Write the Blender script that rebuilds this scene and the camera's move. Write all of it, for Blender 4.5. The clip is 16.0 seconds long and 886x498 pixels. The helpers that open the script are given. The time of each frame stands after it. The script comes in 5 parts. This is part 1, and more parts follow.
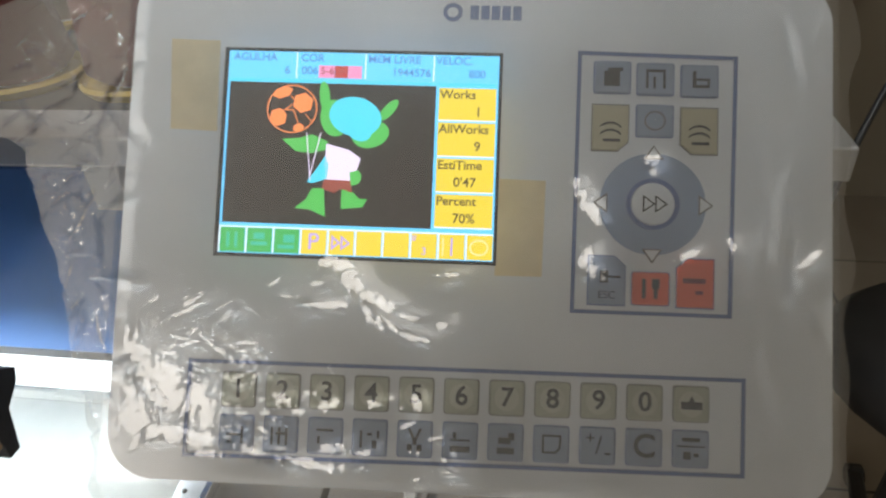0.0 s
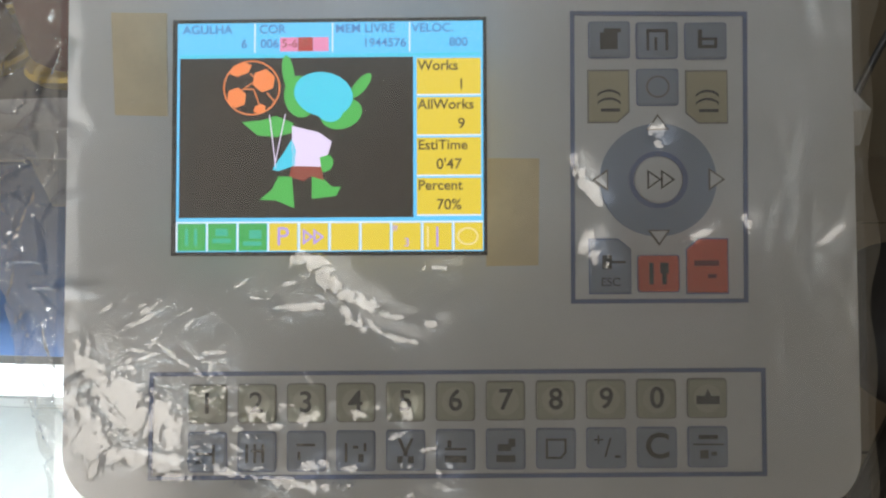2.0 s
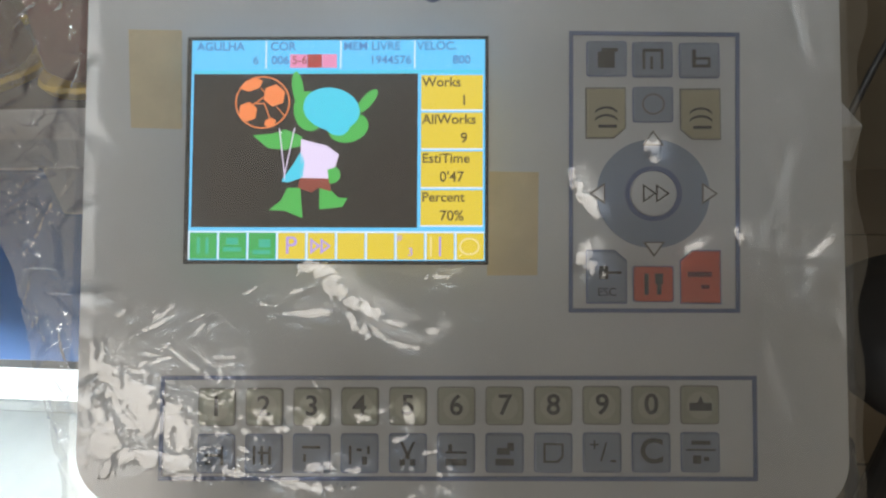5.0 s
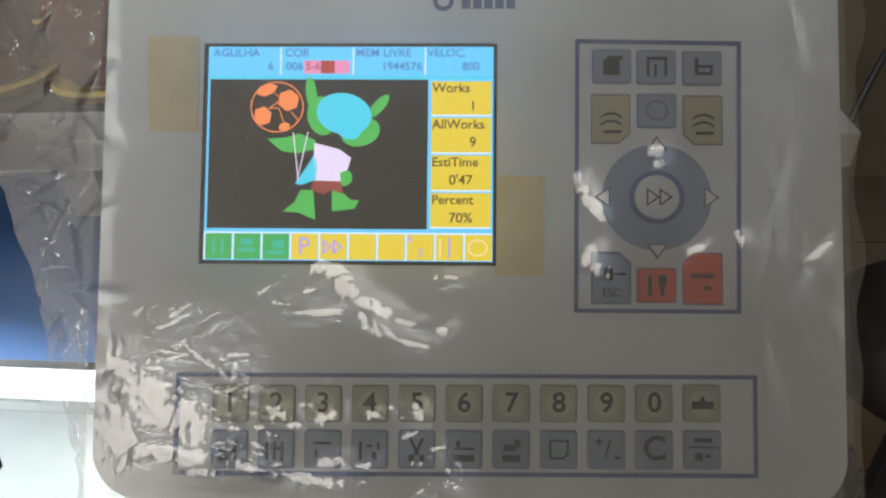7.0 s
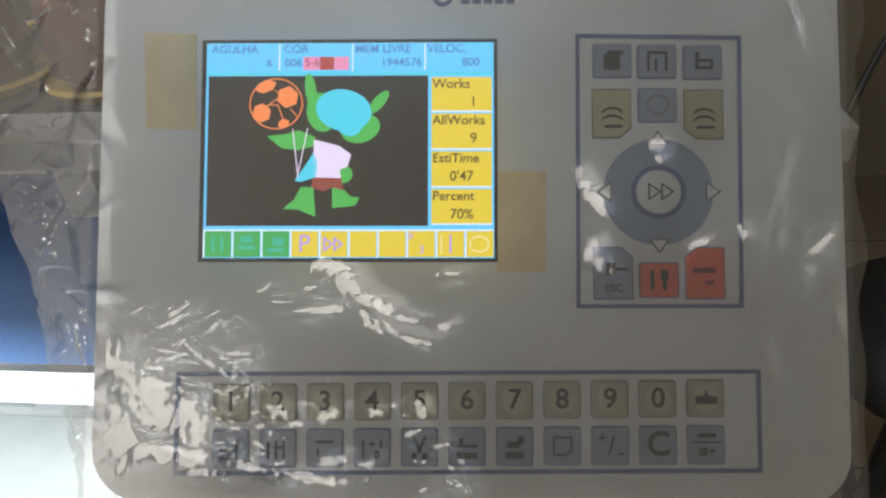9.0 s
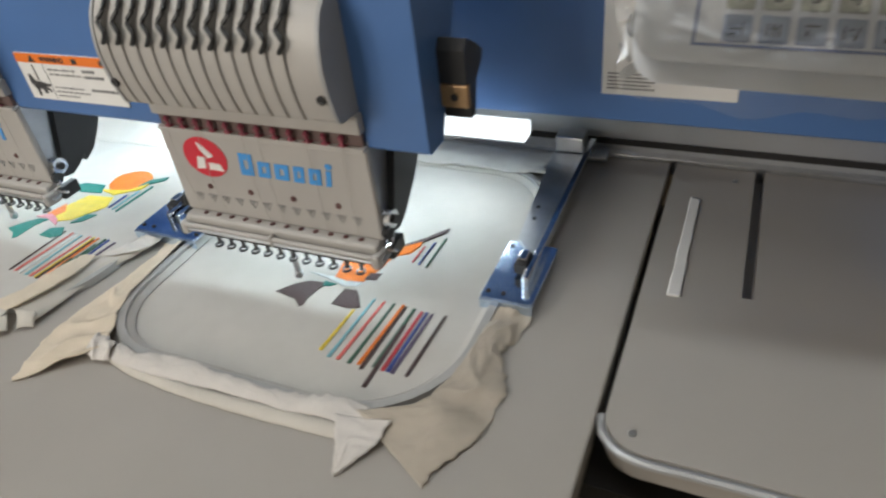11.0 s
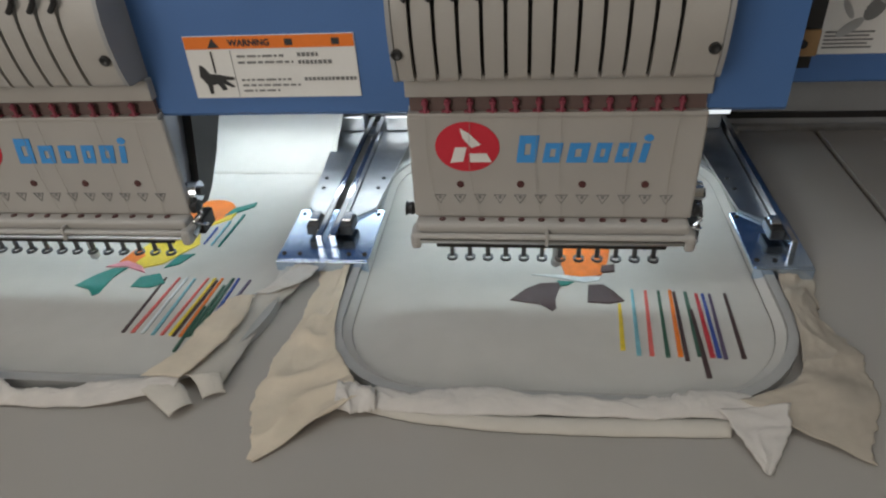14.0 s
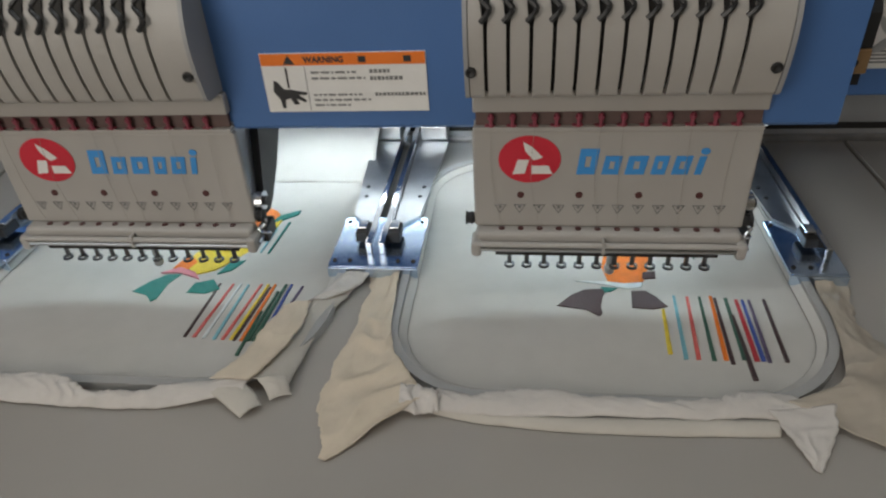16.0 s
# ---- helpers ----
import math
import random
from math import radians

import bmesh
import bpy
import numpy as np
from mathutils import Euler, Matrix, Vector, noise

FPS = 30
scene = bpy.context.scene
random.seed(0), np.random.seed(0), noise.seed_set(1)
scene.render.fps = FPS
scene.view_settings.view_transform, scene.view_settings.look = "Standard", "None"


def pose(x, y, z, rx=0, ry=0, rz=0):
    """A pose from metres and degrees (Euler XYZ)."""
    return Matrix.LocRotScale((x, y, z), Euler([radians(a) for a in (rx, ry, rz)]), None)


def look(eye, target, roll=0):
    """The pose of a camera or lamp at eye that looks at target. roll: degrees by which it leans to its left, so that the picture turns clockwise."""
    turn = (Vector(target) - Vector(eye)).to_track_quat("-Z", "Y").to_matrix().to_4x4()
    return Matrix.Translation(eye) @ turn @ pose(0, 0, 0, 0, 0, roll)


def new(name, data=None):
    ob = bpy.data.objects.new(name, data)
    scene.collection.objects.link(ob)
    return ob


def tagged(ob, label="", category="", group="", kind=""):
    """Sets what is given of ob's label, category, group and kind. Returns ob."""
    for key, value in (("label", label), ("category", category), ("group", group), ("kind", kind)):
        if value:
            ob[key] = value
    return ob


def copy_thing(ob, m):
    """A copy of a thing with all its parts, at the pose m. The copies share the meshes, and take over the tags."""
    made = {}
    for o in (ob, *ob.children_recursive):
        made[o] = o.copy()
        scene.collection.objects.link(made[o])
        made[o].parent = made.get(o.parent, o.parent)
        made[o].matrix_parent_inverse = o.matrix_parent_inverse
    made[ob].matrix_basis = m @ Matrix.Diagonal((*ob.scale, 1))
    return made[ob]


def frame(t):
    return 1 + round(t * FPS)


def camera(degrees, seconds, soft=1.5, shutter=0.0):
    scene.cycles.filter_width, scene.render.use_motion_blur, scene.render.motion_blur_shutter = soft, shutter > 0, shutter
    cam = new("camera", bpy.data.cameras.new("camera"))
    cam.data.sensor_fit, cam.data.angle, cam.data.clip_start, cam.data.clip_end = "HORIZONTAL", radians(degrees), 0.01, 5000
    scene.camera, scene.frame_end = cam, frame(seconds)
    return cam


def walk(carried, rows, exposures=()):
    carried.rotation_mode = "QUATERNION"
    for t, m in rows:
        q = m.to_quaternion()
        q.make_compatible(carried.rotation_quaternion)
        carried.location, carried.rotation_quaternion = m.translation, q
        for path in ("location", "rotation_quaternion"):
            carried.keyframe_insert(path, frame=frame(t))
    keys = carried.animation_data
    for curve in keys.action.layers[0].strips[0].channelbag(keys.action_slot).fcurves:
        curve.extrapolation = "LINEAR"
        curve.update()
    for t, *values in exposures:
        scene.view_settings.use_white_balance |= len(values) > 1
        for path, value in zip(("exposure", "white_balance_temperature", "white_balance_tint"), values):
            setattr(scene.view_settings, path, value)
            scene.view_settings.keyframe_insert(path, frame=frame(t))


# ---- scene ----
cam = camera(66.7, 16.0, soft=2.2, shutter=0.5)
PATH = [
    (0, (0.4786, -0.1680, 1.2690), (0.3240, 0.6446, 0.7070), -3.89),
    (0.5, (0.4668, -0.1347, 1.2582), (0.3436, 0.6674, 0.6739), -5.25),
    (1, (0.4691, -0.1251, 1.2531), (0.3575, 0.6710, 0.6583), -5.15),
    (1.5, (0.4720, -0.1349, 1.2525), (0.3489, 0.6618, 0.6608), -4.92),
    (2, (0.4735, -0.1425, 1.2571), (0.3438, 0.6533, 0.6655), -5.39),
    (2.5, (0.4712, -0.1489, 1.2602), (0.3435, 0.6507, 0.6734), -5.45),
    (3, (0.4746, -0.1509, 1.2613), (0.3401, 0.6491, 0.6765), -5.62),
    (3.5, (0.4747, -0.1493, 1.2620), (0.3396, 0.6520, 0.6792), -5.40),
    (6, (0.4744, -0.1506, 1.2631), (0.3410, 0.6545, 0.6851), -4.82),
    (6.5, (0.4749, -0.1540, 1.2637), (0.3379, 0.6532, 0.6896), -4.86),
    (7, (0.4721, -0.1566, 1.2658), (0.3389, 0.6512, 0.6916), -4.74),
    (7.5, (0.4705, -0.1571, 1.2669), (0.3391, 0.6533, 0.6959), -4.92),
    (8, (0.4698, -0.1544, 1.2666), (0.3419, 0.6541, 0.6920), -5.07),
    (8.5, (0.4725, -0.1540, 1.2662), (0.3462, 0.6556, 0.6930), -5.00),
    (9, (0.4693, -0.1570, 1.2633), (0.3439, 0.6535, 0.6911), -4.86),
    (9.2, (0.4544, -0.1664, 1.2565), (0.3424, 0.6422, 0.6789), -4.56),
    (9.3, (0.4448, -0.1747, 1.2470), (0.3380, 0.6374, 0.6733), -3.99),
    (9.4, (0.4330, -0.1810, 1.2426), (0.3351, 0.6315, 0.6680), -3.56),
    (9.5, (0.4258, -0.1929, 1.2368), (0.3044, 0.6222, 0.6704), -3.44),
    (9.6, (0.4193, -0.2050, 1.2386), (0.2741, 0.6021, 0.6664), -4.10),
    (9.7, (0.4179, -0.2250, 1.2388), (0.2340, 0.5785, 0.6726), -4.34),
    (9.8, (0.4199, -0.2478, 1.2394), (0.1776, 0.5411, 0.6746), -4.95),
    (9.9, (0.4251, -0.2710, 1.2384), (0.1366, 0.5022, 0.6737), -5.45),
    (10, (0.4326, -0.2915, 1.2370), (0.1017, 0.4603, 0.6667), -6.84),
    (10.1, (0.4379, -0.3130, 1.2320), (0.0800, 0.4254, 0.6604), -6.81),
    (10.2, (0.4448, -0.3309, 1.2279), (0.0525, 0.3873, 0.6532), -7.21),
    (12.3, (0.1818, -0.4124, 1.1581), (-0.1353, 0.3100, 0.5437), -6.63),
    (12.5, (0.1789, -0.4175, 1.1609), (-0.1434, 0.3162, 0.5627), -5.63),
    (13, (0.1040, -0.4314, 1.1612), (-0.1398, 0.3297, 0.5601), -7.83),
    (13.5, (0.0069, -0.4444, 1.1506), (-0.1422, 0.3548, 0.5684), -5.21),
    (14, (-0.0195, -0.4448, 1.1457), (-0.1389, 0.3693, 0.5775), -3.98),
    (14.5, (-0.0335, -0.4433, 1.1408), (-0.1485, 0.3644, 0.5626), -3.91),
    (15, (-0.0451, -0.4418, 1.1444), (-0.1503, 0.3702, 0.5703), -2.45),
    (15.5, (-0.0581, -0.4500, 1.1483), (-0.1626, 0.3654, 0.5790), -2.38),
    (16, (-0.0676, -0.4647, 1.1634), (-0.1818, 0.3526, 0.5987), -3.72),
]
walk(cam, [(t, look(eye, target, roll)) for t, eye, target, roll in PATH],
     exposures=[(0, 0.74), (0.4, 0.60), (1.0, 0.57), (2.5, 0.41), (9.2, 0.41), (10.2, 0.38), (12.3, -0.14), (13.0, -0.38), (16.0, -0.50)])

# ---- light ----
world = bpy.data.worlds.new("world")
scene.world = world
world.use_nodes = True
sky = world.node_tree.nodes.new("ShaderNodeTexSky")
sky.sky_type, sky.sun_disc = "NISHITA", False
sky.sun_elevation, sky.sun_rotation = radians(40), radians(160)
world.node_tree.links.new(sky.outputs[0], world.node_tree.nodes["Background"].inputs[0])
world.node_tree.nodes["Background"].inputs[1].default_value = 0.1


def area_lamp(name, m, sx, sy, power, color):
    data = bpy.data.lights.new(name, "AREA")
    data.shape, data.size, data.size_y, data.energy, data.color = "RECTANGLE", sx, sy, power, color
    ob = new(name, data)
    ob.matrix_world = m
    return ob


PITCH = 0.3965
area_lamp("window_light", look((-1.1, -2.13, 1.75), (0.2, 0.0, 1.05)), 1.2, 1.15, 28.0, (1.0, 0.91, 0.80))
# two added overhead fill lights, placed to balance panel, heads and table
for lamp_x, lamp_y, power in ((0.12, -0.32, 5.0), (-1.6, -0.9, 9.0)):
    area_lamp("fill_lamp_light", look((lamp_x, lamp_y, 2.585), (lamp_x, lamp_y, 0.0)), 1.2, 0.2, power, (0.80, 0.93, 1.0))
for k in range(2):
    area_lamp("needle_light", look((-PITCH * k, 0.100, 0.9425), (-PITCH * k, 0.100, 0.80)), 0.19, 0.016, 0.42, (0.77, 0.94, 1.0))
area_lamp("rear_needle_light", look((0.115, 0.176, 0.872), (0.09, 0.12, 0.80)), 0.09, 0.012, 0.06, (0.84, 0.95, 1.0))
area_lamp("rear_needle_light", look((-0.24, 0.187, 0.8720), (-0.24, 0.20, 0.80)), 0.24, 0.014, 0.22, (0.84, 0.95, 1.0))


# ---- materials ----
def material(name, color, rough=0.5, metal=0.0, vary=0.12, scale=30.0, bump=0.0, bump_scale=400.0, coat=0.0, coat_rough=0.05, spec=0.5):
    m = bpy.data.materials.new(name)
    m.use_nodes = True
    n, l = m.node_tree.nodes, m.node_tree.links
    b = n["Principled BSDF"]
    b.inputs["Roughness"].default_value, b.inputs["Metallic"].default_value = rough, metal
    b.inputs["Specular IOR Level"].default_value = spec
    b.inputs["Coat Weight"].default_value, b.inputs["Coat Roughness"].default_value = coat, coat_rough
    co = n.new("ShaderNodeTexCoord")
    big, fine = n.new("ShaderNodeTexNoise"), n.new("ShaderNodeTexNoise")
    big.inputs["Scale"].default_value, big.inputs["Detail"].default_value = scale, 6
    fine.inputs["Scale"].default_value, fine.inputs["Detail"].default_value = bump_scale, 3
    l.new(co.outputs["Object"], big.inputs["Vector"])
    l.new(co.outputs["Object"], fine.inputs["Vector"])
    add = n.new("ShaderNodeMath")
    add.operation = "ADD"
    l.new(big.outputs["Fac"], add.inputs[0])
    half = n.new("ShaderNodeMath")
    half.operation, half.inputs[1].default_value = "MULTIPLY", 0.35
    l.new(fine.outputs["Fac"], half.inputs[0])
    l.new(half.outputs[0], add.inputs[1])
    ramp = n.new("ShaderNodeMapRange")
    ramp.inputs["From Min"].default_value, ramp.inputs["From Max"].default_value = 0.35, 1.0
    ramp.inputs["To Min"].default_value, ramp.inputs["To Max"].default_value = 1.0 - vary, 1.0 + vary
    l.new(add.outputs[0], ramp.inputs["Value"])
    mix = n.new("ShaderNodeVectorMath")
    mix.operation = "SCALE"
    mix.inputs[0].default_value = color[:3]
    l.new(ramp.outputs[0], mix.inputs["Scale"])
    l.new(mix.outputs[0], b.inputs["Base Color"])
    rr = n.new("ShaderNodeMapRange")
    rr.inputs["To Min"].default_value, rr.inputs["To Max"].default_value = max(0.02, rough - 0.08), min(1.0, rough + 0.08)
    l.new(big.outputs["Fac"], rr.inputs["Value"])
    l.new(rr.outputs[0], b.inputs["Roughness"])
    if bump:
        bp = n.new("ShaderNodeBump")
        bp.inputs["Strength"].default_value, bp.inputs["Distance"].default_value = bump, 0.001
        l.new(fine.outputs["Fac"], bp.inputs["Height"])
        l.new(bp.outputs[0], b.inputs["Normal"])
    return m


def glowing(name, color, strength):
    """A lit surface: lamp covers and the pixels of the display."""
    m = bpy.data.materials.new(name)
    m.use_nodes = True
    b = m.node_tree.nodes["Principled BSDF"]
    b.inputs["Base Color"].default_value = (0.02, 0.02, 0.02, 1)
    b.inputs["Roughness"].default_value = 0.3
    b.inputs["Emission Color"].default_value = (*color, 1)
    b.inputs["Emission Strength"].default_value = strength
    return m


def thread_material(name, color):
    """Satin-stitched embroidery thread: fine parallel ridges with a sheen."""
    m = material(name, color, rough=0.45, vary=0.18, scale=120, bump=0.0)
    n, l = m.node_tree.nodes, m.node_tree.links
    wave = n.new("ShaderNodeTexWave")
    wave.inputs["Scale"].default_value, wave.inputs["Distortion"].default_value = 420, 1.5
    bp = n.new("ShaderNodeBump")
    bp.inputs["Strength"].default_value, bp.inputs["Distance"].default_value = 0.5, 0.0006
    co = n.new("ShaderNodeTexCoord")
    l.new(co.outputs["Object"], wave.inputs["Vector"])
    l.new(wave.outputs["Fac"], bp.inputs["Height"])
    l.new(bp.outputs[0], n["Principled BSDF"].inputs["Normal"])
    return m


def film_material(name, gloss, milk, rough):
    """Clear plastic film: see-through, glossy where the Fresnel reflection says so, slightly milky."""
    m = bpy.data.materials.new(name)
    m.use_nodes = True
    n, l = m.node_tree.nodes, m.node_tree.links
    n.remove(n["Principled BSDF"])
    out = n["Material Output"]
    clear, shine, haze = n.new("ShaderNodeBsdfTransparent"), n.new("ShaderNodeBsdfGlossy"), n.new("ShaderNodeBsdfDiffuse")
    clear.inputs[0].default_value = (0.97, 0.97, 0.965, 1)
    shine.inputs["Roughness"].default_value = rough
    haze.inputs[0].default_value = (0.8, 0.78, 0.74, 1)
    fres = n.new("ShaderNodeFresnel")
    fres.inputs["IOR"].default_value = gloss
    noise_tex, bp = n.new("ShaderNodeTexNoise"), n.new("ShaderNodeBump")
    noise_tex.inputs["Scale"].default_value, noise_tex.inputs["Detail"].default_value = 140, 4
    co = n.new("ShaderNodeTexCoord")
    l.new(co.outputs["Object"], noise_tex.inputs["Vector"])
    bp.inputs["Strength"].default_value, bp.inputs["Distance"].default_value = 0.04, 0.001
    l.new(noise_tex.outputs["Fac"], bp.inputs["Height"])
    l.new(bp.outputs[0], shine.inputs["Normal"])
    a, b = n.new("ShaderNodeMixShader"), n.new("ShaderNodeMixShader")
    a.inputs[0].default_value = milk
    l.new(clear.outputs[0], a.inputs[1])
    l.new(haze.outputs[0], a.inputs[2])
    l.new(fres.outputs[0], b.inputs[0])
    l.new(a.outputs[0], b.inputs[1])
    l.new(shine.outputs[0], b.inputs[2])
    l.new(b.outputs[0], out.inputs[0])
    return m


CREAM = material("cream_enamel", (0.41, 0.39, 0.365), 0.42, vary=0.07, scale=18, bump=0.06, bump_scale=900)
GREY_COVER = material("grey_side_cover", (0.33, 0.33, 0.335), 0.5, vary=0.06, bump=0.05)
BLUE = material("blue_enamel", (0.075, 0.17, 0.40), 0.38, vary=0.10, scale=9, bump=0.08, bump_scale=700)
PANEL = material("panel_grey", (0.755, 0.79, 0.835), 0.5, vary=0.05, scale=14, bump=0.05, bump_scale=1200)
TABLE = material("grey_laminate", (0.385, 0.36, 0.328), 0.5, vary=0.09, scale=5, bump=0.04, bump_scale=1500, coat=0.5, coat_rough=0.10)
STEEL = material("polished_steel", (0.70, 0.72, 0.75), 0.13, 1.0, vary=0.10, scale=60)
DULL_STEEL = material("brushed_steel", (0.52, 0.53, 0.54), 0.34, 1.0, vary=0.15, scale=60, bump=0.1)
ALU = material("aluminium_rail", (0.50, 0.51, 0.52), 0.45, 0.6, vary=0.10, scale=12, bump=0.05)
BLACK = material("black_plastic", (0.018, 0.018, 0.019), 0.45, vary=0.2)
DARK = material("dark_gap", (0.02, 0.018, 0.017), 0.7, vary=0.2)
MAROON = material("maroon_paint", (0.16, 0.02, 0.025), 0.5, vary=0.2)
RED = material("red_paint", (0.60, 0.022, 0.045), 0.45, vary=0.08)
SIGN_BLUE = material("sign_blue_paint", (0.055, 0.30, 0.70), 0.45, vary=0.08)
WHITE = material("white_paint", (0.78, 0.77, 0.75), 0.5, vary=0.05)
ORANGE = material("orange_print", (0.85, 0.20, 0.02), 0.5, vary=0.06)
INK = material("black_ink", (0.03, 0.03, 0.032), 0.6, vary=0.15)
GREY_INK = material("grey_ink", (0.20, 0.20, 0.20), 0.6, vary=0.15)
FABRIC = material("white_cotton", (0.53, 0.51, 0.475), 0.9, vary=0.05, scale=40, bump=0.35, bump_scale=1800, spec=0.2)
BACKING = material("beige_backing_cloth", (0.64, 0.555, 0.44), 0.9, vary=0.10, scale=40, bump=0.4, bump_scale=1500, spec=0.2)
BACKING_PALE = material("pale_backing_cloth", (0.55, 0.515, 0.46), 0.9, vary=0.08, scale=40, bump=0.4, bump_scale=1500, spec=0.2)
FRILL = material("white_gathered_cloth", (0.60, 0.565, 0.53), 0.9, vary=0.08, scale=60, bump=0.5, bump_scale=1500, spec=0.2)
BACKING_THIN = material("thin_grey_beige_cloth", (0.46, 0.405, 0.335), 0.9, vary=0.10, scale=40, bump=0.4, bump_scale=1500, spec=0.2)
THREAD = material("cream_thread", (0.34, 0.31, 0.27), 0.6, vary=0.1)
HOOP = material("grey_hoop_plastic", (0.39, 0.385, 0.375), 0.4, vary=0.08)
TAPE = material("yellowed_tape", (0.78, 0.69, 0.49), 0.5, vary=0.10, scale=60)
KEY_GREEN = material("key_green_grey", (0.44, 0.46, 0.38), 0.45, vary=0.06)
KEY_BLUE = material("key_blue_grey", (0.31, 0.375, 0.50), 0.45, vary=0.06)
KEY_OLIVE = material("key_olive", (0.50, 0.47, 0.33), 0.45, vary=0.06)
KEY_RED = material("key_red", (0.75, 0.14, 0.085), 0.45, vary=0.06)
LINE_BLUE = material("printed_blue_line", (0.15, 0.205, 0.40), 0.5, vary=0.15)
RING_BLUE = material("printed_blue_ring", (0.31, 0.39, 0.54), 0.5, vary=0.08)
BEZEL = material("black_bezel", (0.02, 0.02, 0.022), 0.4, vary=0.1)
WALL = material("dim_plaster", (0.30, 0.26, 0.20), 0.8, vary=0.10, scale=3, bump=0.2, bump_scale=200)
# paler than the other walls only to add a bright veil in reflections
BOUNCE_WALL = material("pale_bounce_plaster", (0.66, 0.60, 0.50), 0.8, vary=0.08, scale=3, bump=0.2, bump_scale=200)
KEY_DISC = material("pale_key_green", (0.55, 0.57, 0.49), 0.45, vary=0.05)
CEIL = material("white_ceiling", (0.70, 0.69, 0.66), 0.9, vary=0.05, scale=3)
TILE = material("beige_floor_tile", (0.27, 0.23, 0.18), 0.35, vary=0.12, scale=6, bump=0.05)
GROUT = material("dark_grout", (0.08, 0.07, 0.06), 0.8, vary=0.15)
YELLOW = material("yellow_plastic", (0.50, 0.32, 0.03), 0.45, vary=0.1)
CONE_RED = material("dark_red_thread", (0.16, 0.03, 0.025), 0.7, vary=0.2, bump=0.3, bump_scale=700)
CONE_BROWN = material("brown_thread", (0.14, 0.075, 0.045), 0.7, vary=0.2, bump=0.3, bump_scale=700)
CONE_GREY = material("grey_thread", (0.17, 0.16, 0.15), 0.7, vary=0.2, bump=0.3, bump_scale=700)
PLATE = material("bluish_polished_steel", (0.60, 0.74, 0.93), 0.19, 1.0, vary=0.10, scale=60)
DARK_STEEL = material("blackened_steel", (0.15, 0.15, 0.155), 0.3, 1.0, vary=0.2, scale=80)
SATIN = material("satin_steel", (0.46, 0.48, 0.52), 0.3, 0.75, vary=0.12, scale=40)
DIAL = material("grey_dial_metal", (0.36, 0.35, 0.335), 0.5, 0.5, vary=0.2, scale=90, bump=0.2, bump_scale=1600)
RECESS = material("brown_recess", (0.13, 0.085, 0.078), 0.6, vary=0.2)
PEG = material("dusky_pink_plastic", (0.27, 0.055, 0.085), 0.45, vary=0.2)
DOT = material("dark_red_dot", (0.085, 0.025, 0.025), 0.5, vary=0.2)
BRASS = material("worn_brass", (0.42, 0.27, 0.14), 0.4, 0.6, vary=0.2)
BUTTON_RED = material("red_button", (0.28, 0.020, 0.008), 0.65, vary=0.1)
FILM = film_material("clear_plastic_film", 1.66, 0.05, 0.25)
FILM_WING = film_material("clear_plastic_fold", 2.1, 0.16, 0.16)
LED_COVER = glowing("white_led_cover", (0.90, 0.97, 1.0), 1.35)
FILL_COVER = glowing("fill_lamp_cover", (1.0, 0.97, 0.93), 4.0)


# ---- mesh helpers ----
def part(name, bm, mat, parent=None, label="", smooth=False):
    """Link a bmesh as one mesh object under a thing or a part."""
    me = bpy.data.meshes.new(name)
    bmesh.ops.recalc_face_normals(bm, faces=bm.faces[:])
    bm.to_mesh(me)
    bm.free()
    me.materials.append(mat)
    if smooth:
        for p in me.polygons:
            p.use_smooth = True
    ob = new(name, me)
    if parent is not None:
        ob.parent = parent
    if label:
        tagged(ob, label)
    return ob


def empty(name, m=None):
    ob = new(name)
    ob.empty_display_size = 0.02
    if m is not None:
        ob.matrix_world = m
    return ob


def thing(name, label, category, group="", m=None, kind=""):
    return tagged(empty(name, m), label, category, group, kind)


def box(x0, x1, y0, y1, z0, z1, bevel=0.0, segments=2, bm=None):
    own = bmesh.new()
    v = bmesh.ops.create_cube(own, size=1.0)["verts"]
    for w in v:
        w.co = ((x0 + x1) / 2 + w.co.x * (x1 - x0), (y0 + y1) / 2 + w.co.y * (y1 - y0), (z0 + z1) / 2 + w.co.z * (z1 - z0))
    if bevel:
        bmesh.ops.bevel(own, geom=own.edges[:], offset=bevel, segments=segments, affect="EDGES", profile=0.5)
    return merge(bm, own)


def merge(bm, own):
    if bm is None:
        return own
    me = bpy.data.meshes.new("tmp")
    own.to_mesh(me)
    own.free()
    bm.from_mesh(me)
    bpy.data.meshes.remove(me)
    return bm


def prism(outline, z0, z1, bevel=0.0, bm=None, axis="z"):
    """An outline in x, y raised from z0 to z1. axis "x": the outline lies in y, z and runs along x; "y": in x, z along y."""
    own = bmesh.new()
    lo = [own.verts.new((a, b, z0)) for a, b in outline]
    hi = [own.verts.new((a, b, z1)) for a, b in outline]
    own.faces.new(lo[::-1])
    top = own.faces.new(hi)
    n = len(lo)
    for i in range(n):
        own.faces.new((lo[i], lo[(i + 1) % n], hi[(i + 1) % n], hi[i]))
    if bevel:
        bmesh.ops.bevel(own, geom=list(top.edges), offset=bevel, segments=2, affect="EDGES", profile=0.5)
    for v in own.verts:
        a, b, c = v.co
        if axis == "x":
            v.co = (c, a, b)
        elif axis == "y":
            v.co = (a, c, b)
    return merge(bm, own)


